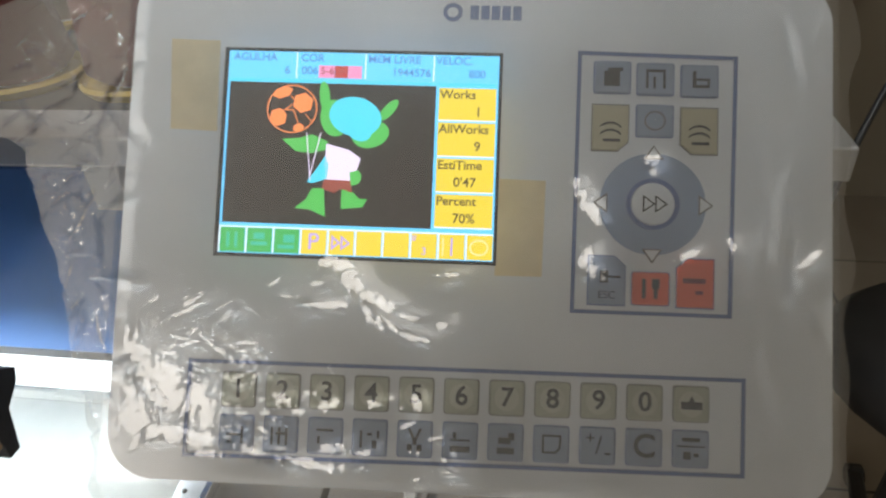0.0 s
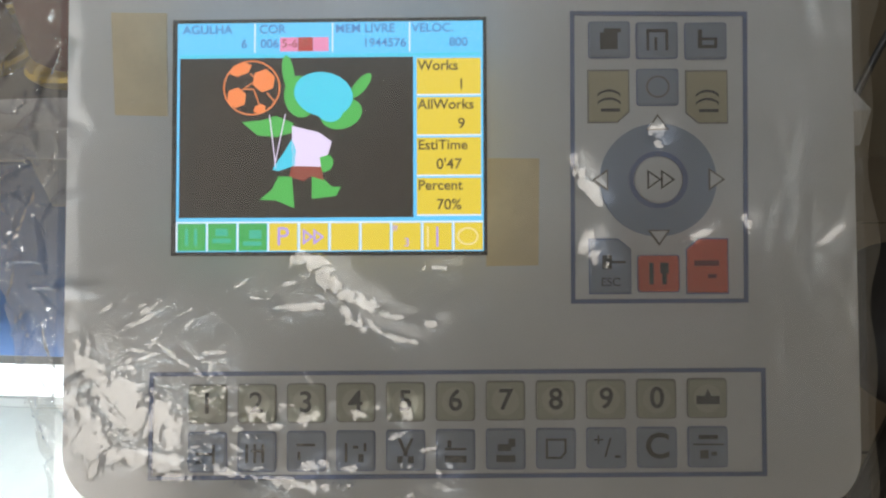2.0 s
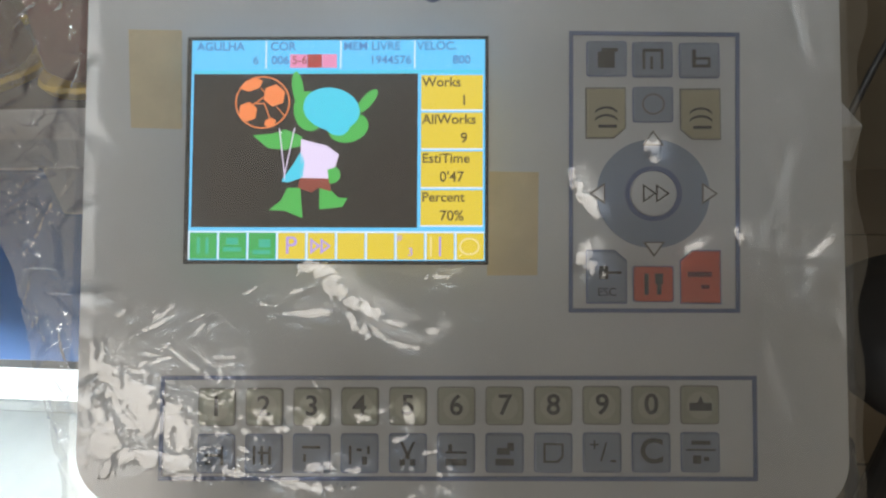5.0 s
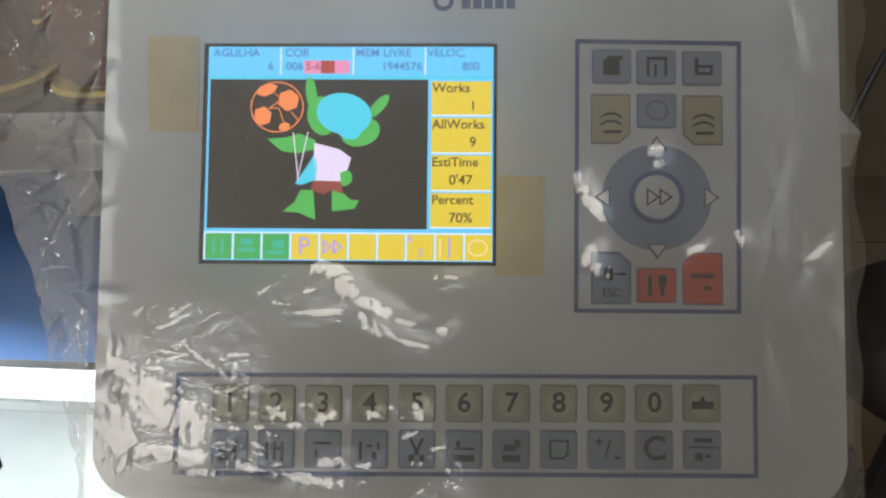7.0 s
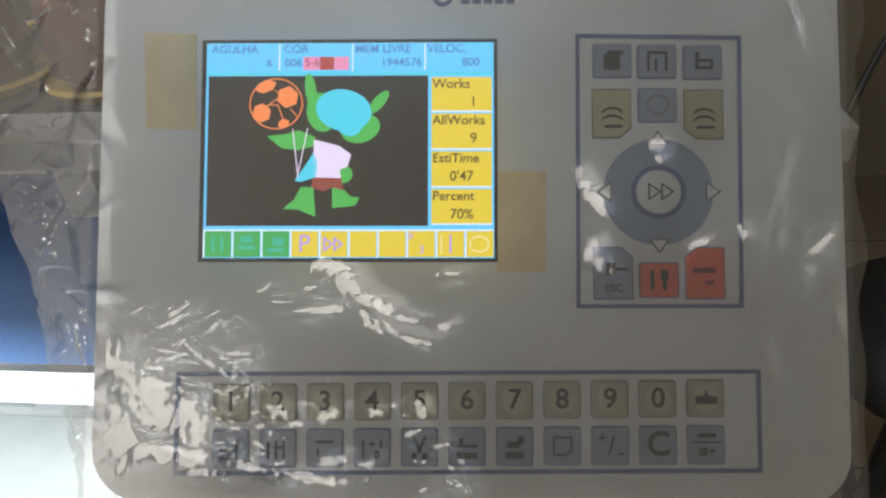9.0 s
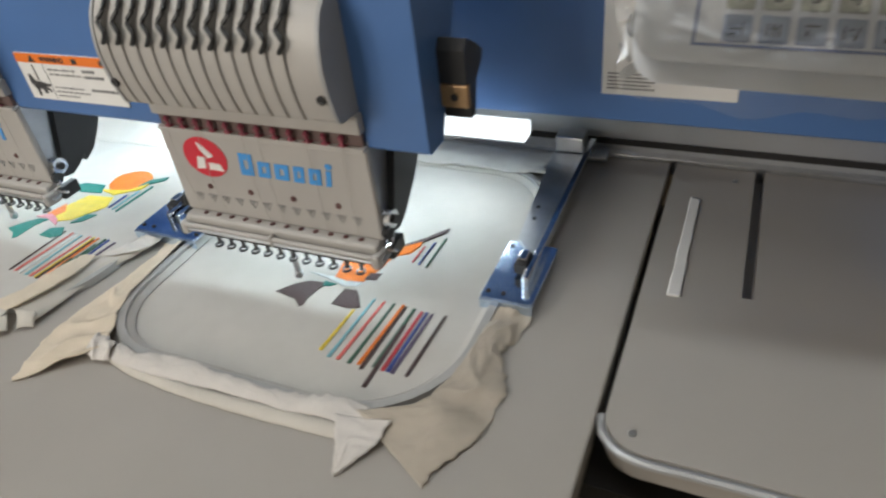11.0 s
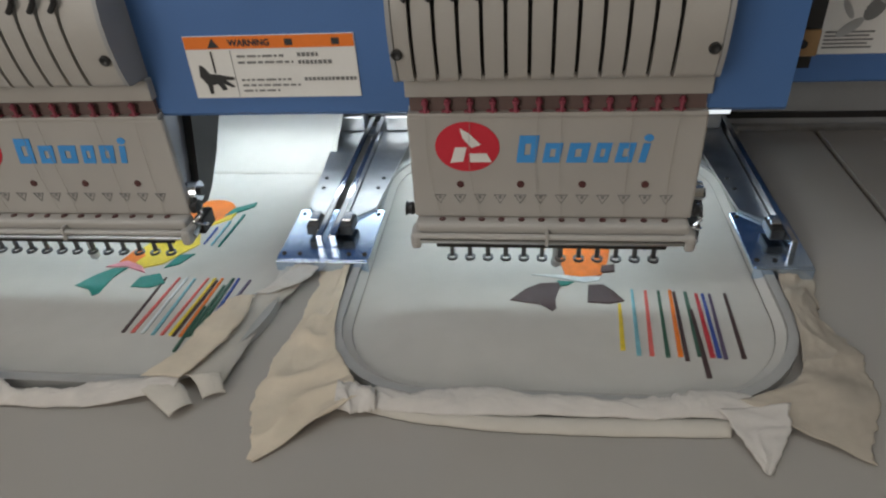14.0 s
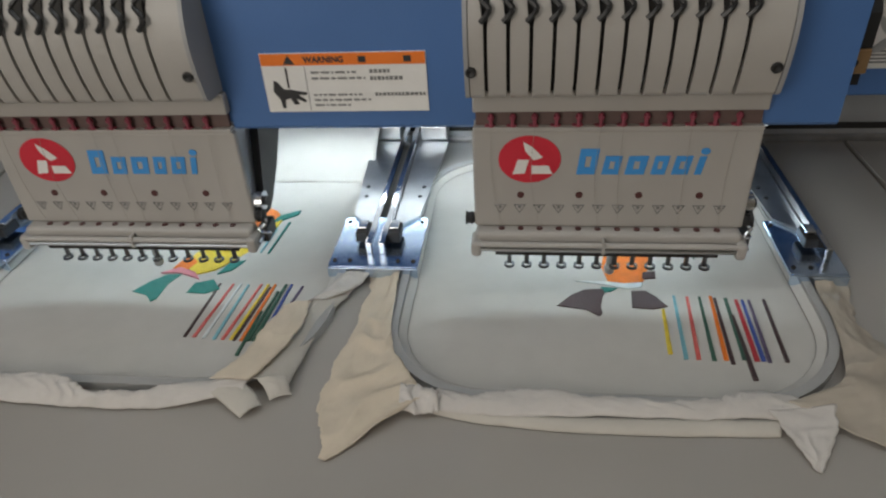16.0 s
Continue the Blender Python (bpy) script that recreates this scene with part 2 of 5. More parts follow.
def rounded(x0, x1, y0, y1, r, n=8, r_last=None):
    """A rectangle with round corners; r_last: the radius of the corner at x1, y0."""
    pts, q = [], r if r_last is None else r_last
    for cx, cy, a0, r in ((x1 - r, y1 - r, 0, r), (x0 + r, y1 - r, 90, r), (x0 + r, y0 + r, 180, r), (x1 - q, y0 + q, 270, q)):
        for i in range(n + 1):
            a = radians(a0 + 90 * i / n)
            pts.append((cx + r * math.cos(a), cy + r * math.sin(a)))
    return pts


def ellipse(cx, cy, rx, ry, n=32, turn=0.0):
    c, s = math.cos(radians(turn)), math.sin(radians(turn))
    return [(cx + rx * math.cos(a) * c - ry * math.sin(a) * s, cy + rx * math.cos(a) * s + ry * math.sin(a) * c) for a in (2 * math.pi * i / n for i in range(n))]


def ring(outer, inner, z0, z1, bm=None):
    """A flat ring between two outlines with as many corners each."""
    own = bmesh.new()
    rows = [[own.verts.new((a, b, z)) for a, b in line] for line, z in ((outer, z0), (outer, z1), (inner, z1), (inner, z0))]
    n = len(outer)
    for k in range(4):
        p, q = rows[k], rows[(k + 1) % 4]
        for i in range(n):
            own.faces.new((p[i], p[(i + 1) % n], q[(i + 1) % n], q[i]))
    return merge(bm, own)


def rod(a, b, r, r2=None, n=12, bm=None):
    """A round bar from a to b."""
    own = bmesh.new()
    a, b = Vector(a), Vector(b)
    bmesh.ops.create_cone(own, cap_ends=True, segments=n, radius1=r, radius2=r if r2 is None else r2, depth=(b - a).length)
    own.transform(Matrix.Translation((a + b) / 2) @ (b - a).to_track_quat("Z", "Y").to_matrix().to_4x4())
    return merge(bm, own)


def lathe(profile, n=24, bm=None, m=None):
    """Rows of radius and height turned round z."""
    own = bmesh.new()
    rows = [[own.verts.new((r * math.cos(2 * math.pi * i / n), r * math.sin(2 * math.pi * i / n), z)) for i in range(n)] for r, z in profile]
    for p, q in zip(rows, rows[1:]):
        for i in range(n):
            own.faces.new((p[i], p[(i + 1) % n], q[(i + 1) % n], q[i]))
    own.faces.new(rows[0][::-1])
    own.faces.new(rows[-1])
    if m is not None:
        own.transform(m)
    return merge(bm, own)


def tube(points, r, n=8, bm=None):
    """A bent round wire through the points, smoothed."""
    own = bmesh.new()
    pts = [Vector(p) for p in points]
    line = []
    for i in range(len(pts) - 1):
        p0, p1, p2, p3 = pts[max(i - 1, 0)], pts[i], pts[i + 1], pts[min(i + 2, len(pts) - 1)]
        for k in range(6):
            t = k / 6
            line.append(0.5 * (2 * p1 + (p2 - p0) * t + (2 * p0 - 5 * p1 + 4 * p2 - p3) * t * t + (3 * p1 - p0 - 3 * p2 + p3) * t**3))
    line.append(pts[-1])
    rows = []
    for i, p in enumerate(line):
        d = (line[min(i + 1, len(line) - 1)] - line[max(i - 1, 0)]).normalized()
        side = d.cross(Vector((0.3, 0.5, 0.81))).normalized()
        up = side.cross(d)
        rows.append([own.verts.new(p + r * (math.cos(2 * math.pi * k / n) * side + math.sin(2 * math.pi * k / n) * up)) for k in range(n)])
    for p, q in zip(rows, rows[1:]):
        for k in range(n):
            own.faces.new((p[k], p[(k + 1) % n], q[(k + 1) % n], q[k]))
    own.faces.new(rows[0][::-1])
    own.faces.new(rows[-1])
    return merge(bm, own)


def letters(text, size, x, y, z, mat, parent, name="lettering", align="CENTER", turn=None, wide=1.0, bold=0.0):
    """Words in the built-in font, raised 0.1 mm, as a mesh."""
    cu = bpy.data.curves.new("text", "FONT")
    cu.body, cu.size, cu.align_x, cu.align_y, cu.extrude = text, size, align, "CENTER", 0.0001
    cu.offset = bold
    tmp = bpy.data.objects.new("text", cu)
    scene.collection.objects.link(tmp)
    bpy.context.view_layer.update()
    me = bpy.data.meshes.new_from_object(tmp.evaluated_get(bpy.context.evaluated_depsgraph_get()))
    bpy.data.objects.remove(tmp)
    bpy.data.curves.remove(cu)
    me.transform(Matrix.Translation((x, y, z)) @ (turn or Matrix()) @ Matrix.Diagonal((wide, 1, 1, 1)))
    me.materials.clear()
    me.materials.append(mat)
    ob = new(name, me)
    ob.parent = parent
    return ob


def sheet(corners, nx, ny, amp, seed, ragged=0.0, sag=None, scale=38.0):
    """Crumpled cloth between four corners (x, y, z), with ragged edges, 0.8 mm thick."""
    own = bmesh.new()
    a, b, c, d = (Vector(p) for p in corners)
    top, low = [], []
    for j in range(ny + 1):
        v = j / ny
        r1, r2 = [], []
        for i in range(nx + 1):
            u = i / nx
            p = a * (1 - u) * (1 - v) + b * u * (1 - v) + c * u * v + d * (1 - u) * v
            q = Vector((p.x * scale, p.y * scale, seed * 7.3))
            h = noise.noise(q) + 0.5 * noise.noise(q * 2.7) + 0.25 * abs(noise.noise(q * 6.1))
            p = p + Vector((0, 0, amp * (h + 0.5)))
            if sag:
                p.z += sag(u, v)
            e = noise.noise(Vector((u * 6, v * 6, seed))) + 0.5 * noise.noise(Vector((u * 19, v * 19, seed)))
            edge = max(0.0, 1 - 6 * min(u, v, 1 - u, 1 - v))
            p.x += ragged * e * edge
            p.y += ragged * noise.noise(Vector((u * 7, v * 7, seed + 40))) * edge
            r1.append(own.verts.new(p))
            r2.append(own.verts.new(p - Vector((0, 0, 0.0008))))
        top.append(r1)
        low.append(r2)
    for j in range(ny):
        for i in range(nx):
            own.faces.new((top[j][i], top[j][i + 1], top[j + 1][i + 1], top[j + 1][i]))
            own.faces.new((low[j][i], low[j + 1][i], low[j + 1][i + 1], low[j][i + 1]))
    for j in range(ny):
        own.faces.new((top[j][0], top[j + 1][0], low[j + 1][0], low[j][0]))
        own.faces.new((top[j][nx], low[j][nx], low[j + 1][nx], top[j + 1][nx]))
    for i in range(nx):
        own.faces.new((top[0][i], low[0][i], low[0][i + 1], top[0][i + 1]))
        own.faces.new((top[ny][i], top[ny][i + 1], low[ny][i + 1], low[ny][i]))
    return own


# ---- the room ----
X0, X1, Y0, Y1, Z1 = -2.4, 1.75, -2.2, 2.1, 2.7
floor = tagged(part("floor", box(X0, X1, Y0, Y1, -0.12, -0.004), GROUT), "dark grout bed under beige floor tiles", "floor", kind="structure")
tagged(part("ceiling", box(X0, X1, Y0, Y1, Z1, Z1 + 0.1), CEIL), "plain white ceiling", "ceiling", kind="structure")
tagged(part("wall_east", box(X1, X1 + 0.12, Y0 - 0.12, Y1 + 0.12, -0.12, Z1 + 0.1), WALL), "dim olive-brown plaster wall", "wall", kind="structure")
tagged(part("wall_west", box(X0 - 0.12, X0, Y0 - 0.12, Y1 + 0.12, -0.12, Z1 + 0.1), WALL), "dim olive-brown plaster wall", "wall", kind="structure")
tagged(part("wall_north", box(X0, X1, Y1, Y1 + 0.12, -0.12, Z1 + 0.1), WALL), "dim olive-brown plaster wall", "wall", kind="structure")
# out of view; its pale tone brightens the film and the table coat
south = box(X0, -1.75, Y0 - 0.12, Y0, -0.12, Z1 + 0.1)
box(-0.45, X1, Y0 - 0.12, Y0, -0.12, Z1 + 0.1, bm=south)
box(-1.75, -0.45, Y0 - 0.12, Y0, -0.12, 1.15, bm=south)
box(-1.75, -0.45, Y0 - 0.12, Y0, 2.35, Z1 + 0.1, bm=south)
tagged(part("wall_south", south, BOUNCE_WALL), "unseen plaster wall with a window opening, made pale to brighten reflections", "wall", kind="structure")
win = thing("window_1", "white-framed window with clear daylight behind it", "window", kind="structure")
part("window_frame", ring([(-1.75, 1.15), (-0.45, 1.15), (-0.45, 2.35), (-1.75, 2.35)], [(-1.70, 1.2), (-0.50, 1.2), (-0.50, 2.3), (-1.70, 2.3)], -0.03, 0.03), WHITE, win)
for child in win.children:
    child.matrix_local = pose(0, Y0 - 0.06, 0, 90, 0, 0)
win_bar = part("window_bar", box(-1.12, -1.08, Y0 - 0.08, Y0 - 0.04, 1.2, 2.3, 0.004), WHITE, win)

# ---- worktable of the machine ----
TZ = 0.80
table = thing("machine_table", "grey laminate worktable of an embroidery machine", "table")
part("table_board", box(-0.703, 0.303, -0.36, 0.30, TZ - 0.028, TZ, 0.0015), TABLE, table)
right_board = prism([(0.309 + 0.03 - 0.03 * math.cos(a), -0.095 + 0.03 - 0.03 * math.sin(a)) for a in (math.pi / 2 * i / 8 for i in range(9))] + [(0.59, -0.095), (0.59, 0.085), (0.309, 0.085)], TZ - 0.028, TZ)
box(0.309, 0.389, 0.085, 0.30, TZ - 0.028, TZ, bm=right_board)
box(0.398, 0.59, 0.085, 0.30, TZ - 0.028, TZ, bm=right_board)
part("side_board", right_board, TABLE, table)
part("side_board", box(-1.0, -0.709, -0.095, 0.30, TZ - 0.028, TZ, 0.0015), TABLE, table)
part("edge_trim", tube([(0.3065, -0.068, TZ - 0.004), (0.312, -0.085, TZ - 0.004), (0.335, -0.0985, TZ - 0.004), (0.40, -0.0985, TZ - 0.004), (0.585, -0.0985, TZ - 0.004)], 0.0035), ALU, table, "bare metal edge trim")
part("slot_strip", box(0.384, 0.403, 0.086, 0.298, TZ - 0.020, TZ - 0.014), GREY_COVER, table)
part("slot_tray", box(-0.72, 0.58, -0.09, 0.30, TZ - 0.08, TZ - 0.06), DARK, table)
for x, y in ((-0.62, -0.30), (0.25, -0.30), (-0.62, 0.25), (0.55, 0.25)):
    part("leg", box(x - 0.03, x + 0.03, y - 0.03, y + 0.03, 0.0, TZ - 0.028, 0.004), BLUE, table)
for i in range(4):
    part("screw", lathe([(0.0, 0.0), (0.003, 0.0), (0.003, 0.0008), (0.0, 0.001)], 10, m=pose((0.33, 0.37, 0.56, 0.575)[i], (-0.08, 0.27, -0.08, 0.10)[i], TZ)), DULL_STEEL, table)

rail = thing("pantograph_rail", "pale grey metal rail with a dark slit along the table's back", "rail")
part("rail_body", box(-0.95, 0.62, 0.302, 0.40, TZ - 0.02, TZ + 0.055, 0.002), ALU, rail)
part("rail_slit", box(-0.94, 0.61, 0.2995, 0.303, TZ + 0.013, TZ + 0.020), DARK, rail)
part("rail_lip", box(-0.95, 0.62, 0.292, 0.3018, TZ + 0.0005, TZ + 0.006, 0.001), DULL_STEEL, rail)
part("rail_slit", box(-0.94, 0.61, 0.33, 0.338, TZ + 0.0551, TZ + 0.056), DARK, rail)

# ---- body of the machine ----
body = thing("embroidery_machine", "blue enamelled beam of a two-head embroidery machine", "machine")
part("front_beam", prism([(0.010, 0.949), (0.007, 0.952), (0.007, 1.077), (0.010, 1.080), (0.082, 1.080), (0.085, 1.076), (0.085, 1.062), (0.034, 0.950), (0.031, 0.949)], -0.5525, 0.156, axis="x"), BLUE, body)
part("rear_beam", prism([(0.202, 0.893), (0.20, 0.895), (0.20, 1.068), (0.203, 1.071), (0.36, 1.071), (0.36, 0.893)], -0.95, 0.60, axis="x"), BLUE, body)
part("label_strip", box(0.070, 0.158, 0.1985, 0.2000, 1.0712, 1.0825), WHITE, body, "worn white label strip")
part("top_rail", box(-0.95, 0.637, 0.178, 0.222, 1.0832, 1.1035, 0.0015), ALU, body)
part("rail_gap", box(-0.95, 0.60, 0.2005, 0.33, 1.0712, 1.0830), DARK, body)
part("end_block", box(0.180, 0.204, 0.1785, 0.1998, 1.050, 1.0830, 0.001), ALU, body)
for k in range(2):
    x = -PITCH * k
    part("arm", box(x - 0.10, x + 0.05, 0.0855, 0.1995, 0.965, 1.06, 0.006), BLUE, body)
    hook = prism([(0.0515, 0.9485), (0.110, 0.9485), (0.098, 0.920), (0.082, 0.893), (0.066, 0.874), (0.0515, 0.866)], x + 0.072, x + 0.100, axis="x")
    prism([(0.038, 0.9485), (0.098, 0.9485), (0.085, 0.922), (0.060, 0.893), (0.036, 0.872), (0.024, 0.866), (0.0125, 0.868)], x + 0.1012, x + 0.110, bm=hook, axis="x")
    part("hook_arm", hook, BLACK, body, "black lower arm with a rounded end")
    part("lamp_holder", box(x - 0.10, x + 0.075, 0.090, 0.112, 0.9490, 0.9648, 0.001), GREY_COVER, body)
    part("light_strip", box(x - 0.098, x + 0.073, 0.092, 0.110, 0.9445, 0.9488), LED_COVER, body, "glowing white lamp strip")
    x0, x1, z = (-0.012, 0.174, 0.8715) if k == 0 else (-0.3615, -0.118, 0.8805)
    part("lamp_bar", box(x0, x1, 0.178, 0.199, z, z + (0.0165 if k == 0 else 0.028), 0.002), LED_COVER, body, "glowing white lamp bar")
part("brass_block", box(0.1563, 0.179, 0.036, 0.0415, 0.976, 0.9945, 0.0015), BRASS, body, "brass block with a screw hole")
part("shaft_mount", prism([(0.0418, 0.966), (0.0418, 0.9945), (0.0365, 0.995), (0.0365, 1.020), (0.042, 1.028), (0.060, 1.018), (0.072, 1.009), (0.069, 1.002), (0.056, 0.992), (0.050, 0.966)], 0.1563, 0.178, axis="x"), BLACK, body, "black shaft mount")
part("screw", lathe([(0.0, 0), (0.003, 0), (0.003, 0.001), (0.0, 0.001)], 12, m=pose(0.168, 0.0358, 0.985, 90)), DARK, body)
note = part("instruction_sheet", box(0.243, 0.36, 0.1985, 0.1997, 0.921, 1.015), WHITE, body, "white instruction sheet with a grey drawing")
random.seed(5)
for i in range(16):
    x, z = 0.285 + random.uniform(-0.028, 0.055), 0.955 + random.uniform(-0.01, 0.045)
    w, h = random.uniform(0.004, 0.014), random.uniform(0.003, 0.012)
    part("drawing", prism(ellipse(x, z, w, h, 14, random.uniform(0, 180)), 0.1979 - 0.00003 * i, 0.1984, axis="y"), (GREY_INK, ALU)[i % 2], note)
for i in range(5):
    part("text_line", box(0.248, 0.29 - 0.004 * (i % 2), 0.1978, 0.1984, 0.9265 + 0.0035 * i, 0.9280 + 0.0035 * i), GREY_INK, note)

# the warning sticker on the front beam
warn = thing("warning_sticker", "orange and white warning sticker with a hand pictogram on blue enamel", "sticker")
XW = lambda u: -0.2605 + 0.1235 * u
ZW = lambda v: 0.9645 + 0.0452 * v
part("paper", box(XW(0), XW(1), 0.0058, 0.0069, ZW(0), ZW(1)), WHITE, warn)
part("header_band", box(XW(0.003), XW(0.997), 0.0054, 0.0057, ZW(0.80), ZW(0.995)), ORANGE, warn)
UP = Euler((radians(90), 0, 0)).to_matrix().to_4x4()
letters("WARNING", 0.0062, XW(0.39), 0.0052, ZW(0.888), INK, warn, turn=UP, wide=1.0, bold=0.00022)
part("triangle", prism([(XW(0.14), ZW(0.82)), (XW(0.21), ZW(0.82)), (XW(0.175), ZW(0.97))], 0.0050, 0.0053, axis="y"), INK, warn)
for u in (0.60, 0.87):
    part("text_mark", box(XW(u), XW(u + 0.045), 0.0050, 0.0053, ZW(0.84), ZW(0.94)), INK, warn)
hand_shape = [(0.06, 0.55), (0.085, 0.52), (0.115, 0.40), (0.16, 0.39), (0.22, 0.36), (0.26, 0.34), (0.255, 0.30), (0.20, 0.30), (0.25, 0.20), (0.24, 0.17), (0.185, 0.24), (0.20, 0.14), (0.17, 0.13), (0.15, 0.24), (0.115, 0.22), (0.11, 0.07), (0.09, 0.07), (0.085, 0.22), (0.05, 0.36)]
part("pictogram", prism([(XW(u), ZW(v)) for u, v in hand_shape], 0.0053, 0.0057, axis="y"), INK, warn)
part("needle_mark", box(XW(0.145), XW(0.155), 0.0053, 0.0057, ZW(0.42), ZW(0.76)), INK, warn)
part("divider", box(XW(0.265), XW(0.268), 0.0054, 0.0057, ZW(0.02), ZW(0.78)), GREY_INK, warn)
for u0, u1, v, h in ((0.30, 0.60, 0.66, 0.035), (0.30, 0.63, 0.56, 0.035), (0.30, 0.60, 0.28, 0.03), (0.30, 0.65, 0.19, 0.03), (0.30, 0.52, 0.10, 0.03), (0.66, 0.79, 0.66, 0.06), (0.66, 0.86, 0.54, 0.06), (0.68, 0.985, 0.27, 0.055)):
    u = u0
    while u < u1 - 0.01:
        w = min(random.uniform(0.012, 0.06) if h < 0.04 else random.uniform(0.012, 0.022), u1 - u)
        part("text_line", box(XW(u), XW(u + w), 0.0054, 0.0057, ZW(v), ZW(v + h)), GREY_INK, warn)
        u += w + (0.012 if h < 0.04 else 0.007)


# ---- embroidery head ----
def rounded_line(pts, steps=5):
    """A soft curve through the points of a profile."""
    out = []
    p = [Vector((a, b, 0)) for a, b in pts]
    for i in range(1, len(p) - 1):
        p0, p1, p2, p3 = p[i - 1], p[i], p[i + 1], p[min(i + 2, len(p) - 1)]
        for k in range(steps):
            t = k / steps
            q = 0.5 * (2 * p1 + (p2 - p0) * t + (2 * p0 - 5 * p1 + 4 * p2 - p3) * t * t + (3 * p1 - p0 - 3 * p2 + p3) * t**3)
            out.append((q.x, q.y))
    return [pts[0]] + out + [pts[-1]]


def build_head():
    head = thing("needle_unit", "cream twelve-needle embroidery head with a red round emblem and blue lettering", "embroidery unit", "needle units")
    face = part("face_plate", box(-0.105, 0.105, 0.0, 0.0065, 0.866, 0.950, 0.0018), CREAM, head)
    part("needle_case", box(-0.1010, 0.1010, 0.0066, 0.016, 0.876, 0.956, 0.001), GREY_COVER, head)
    for s in (-1, 1):
        part("side_plate", prism([(0.0066, 0.956), (0.0375, 0.956), (0.0120, 0.868), (0.0066, 0.868)], s * 0.1025 - 0.0012, s * 0.1025 + 0.0012, axis="x"), SATIN, head, "satin steel side plate")
    lip = part("lower_lip", box(-0.1035, 0.1035, -0.010, 0.006, 0.8475, 0.8655, 0.003, 3), CREAM, head)
    part("lip_end", box(-0.1075, -0.099, -0.017, 0.004, 0.846, 0.860, 0.003), CREAM, lip)
    part("lip_end", box(0.099, 0.1075, -0.017, 0.004, 0.846, 0.860, 0.003), CREAM, lip)
    part("guide_bar", rod((-0.1, -0.0145, 0.8575), (0.1, -0.0145, 0.8575), 0.0024), CREAM, lip)
    part("guide_bar", rod((-0.1, -0.0145, 0.8525), (0.1, -0.0145, 0.8525), 0.0016), DULL_STEEL, lip)
    # dark strip painting the shade behind and between the guide bars
    part("bar_shade_strip", box(-0.098, 0.098, -0.0112, -0.0098, 0.8485, 0.8562), DARK, lip)
    part("clamp", box(-0.0035, -0.001, -0.0175, -0.010, 0.8505, 0.862, 0.0006), CREAM, lip)
    part("needle_slot", box(-0.088, 0.088, -0.0095, 0.003, 0.8440, 0.8474), DARK, lip)
    # twelve presser feet with their needle bars
    for i in range(12):
        x = -0.0765 + 0.01425 * i
        foot = part("presser_foot", rod((x, -0.0045, 0.8330), (x, -0.0045, 0.8465), 0.0019), DARK_STEEL, head)
        bm = bmesh.new()
        ring(ellipse(x, -0.0062, 0.0044, 0.0046, 16), ellipse(x, -0.0062, 0.0026, 0.0028, 16), 0.8316, 0.8332, bm)
        part("foot_ring", bm, DARK_STEEL, foot)
        part("thread_hole", lathe([(0.0, 0), (0.0026, 0), (0.0026, 0.0006), (0.0, 0.0007)], 10, m=pose(-0.083 + 0.0153 * i, -0.0026, 0.8655)), DOT, lip)
        t = -0.084 + 0.0153 * i
        bm = bmesh.new()
        ring([(t - 0.0048, 0.8865), (t + 0.0048, 0.8865), (t, 0.8785)], [(t - 0.0039, 0.8860), (t + 0.0039, 0.8860), (t, 0.8794)], -0.0003, 0.0004, bm)
        for v in bm.verts:
            v.co = (v.co.x, v.co.z - 0.0002, v.co.y)
        part("needle_number_mark", bm, GREY_INK, face)
        part("number", box(t - 0.0010, t + 0.0010, -0.0004, 0.0, 0.8832, 0.8854), GREY_INK, face)
    # emblem, plain lettering blocks and screws
    emblem = part("emblem", prism(ellipse(-0.0617, 0.9265, 0.0236, 0.0198, 40), -0.0006, 0.0002, axis="y"), RED, face, "red oval emblem")
    for q in ([(-0.0665, 0.9415), (-0.0600, 0.9375), (-0.0515, 0.9285), (-0.0585, 0.9260), (-0.0650, 0.9340)], [(-0.0705, 0.9265), (-0.0620, 0.9265), (-0.0650, 0.9150), (-0.0745, 0.9140)], [(-0.0600, 0.9215), (-0.0475, 0.9215), (-0.0440, 0.9145), (-0.0600, 0.9145)]):
        part("emblem_bar", prism(q, -0.0010, -0.0005, axis="y"), WHITE, emblem)
    x = -0.026
    for w, h, low in ((0.0165, 0.0215, 0.0), (0.0150, 0.0155, 0.0), (0.0170, 0.0155, 0.0), (0.0130, 0.0155, 0.0), (0.0145, 0.0155, 0.0), (0.0075, 0.0150, 0.0)):
        z = 0.9138
        outer = [(x, z), (x + w - 0.0025, z), (x + w, z + h), (x + 0.0025, z + h)]
        cx, cz = sum(p[0] for p in outer) / 4, sum(p[1] for p in outer) / 4
        if w < 0.01:
            part("lettering_block", prism(outer, -0.0006, 0.0002, axis="y"), SIGN_BLUE, face)
            part("lettering_block", prism(ellipse(x + 0.0058, z + h + 0.0042, 0.0034, 0.0028, 14), -0.0006, 0.0002, axis="y"), SIGN_BLUE, face)
        else:
            bm = bmesh.new()
            ring(outer, [(cx + (a - cx) * 0.30, cz + (b - cz) * 0.42) for a, b in outer], -0.0002, 0.0006, bm)
            for v in bm.verts:
                v.co = (v.co.x, -v.co.z, v.co.y)
            part("lettering_block", bm, SIGN_BLUE, face)
        x += w + 0.0022
    for sx in (-0.068, -0.0227, 0.0227, 0.068):
        part("screw", lathe([(0.0, 0), (0.0029, 0), (0.0027, 0.0008), (0.0, 0.0009)], 14, m=pose(sx, 0.0001, 0.8955, 90)), DOT, face)
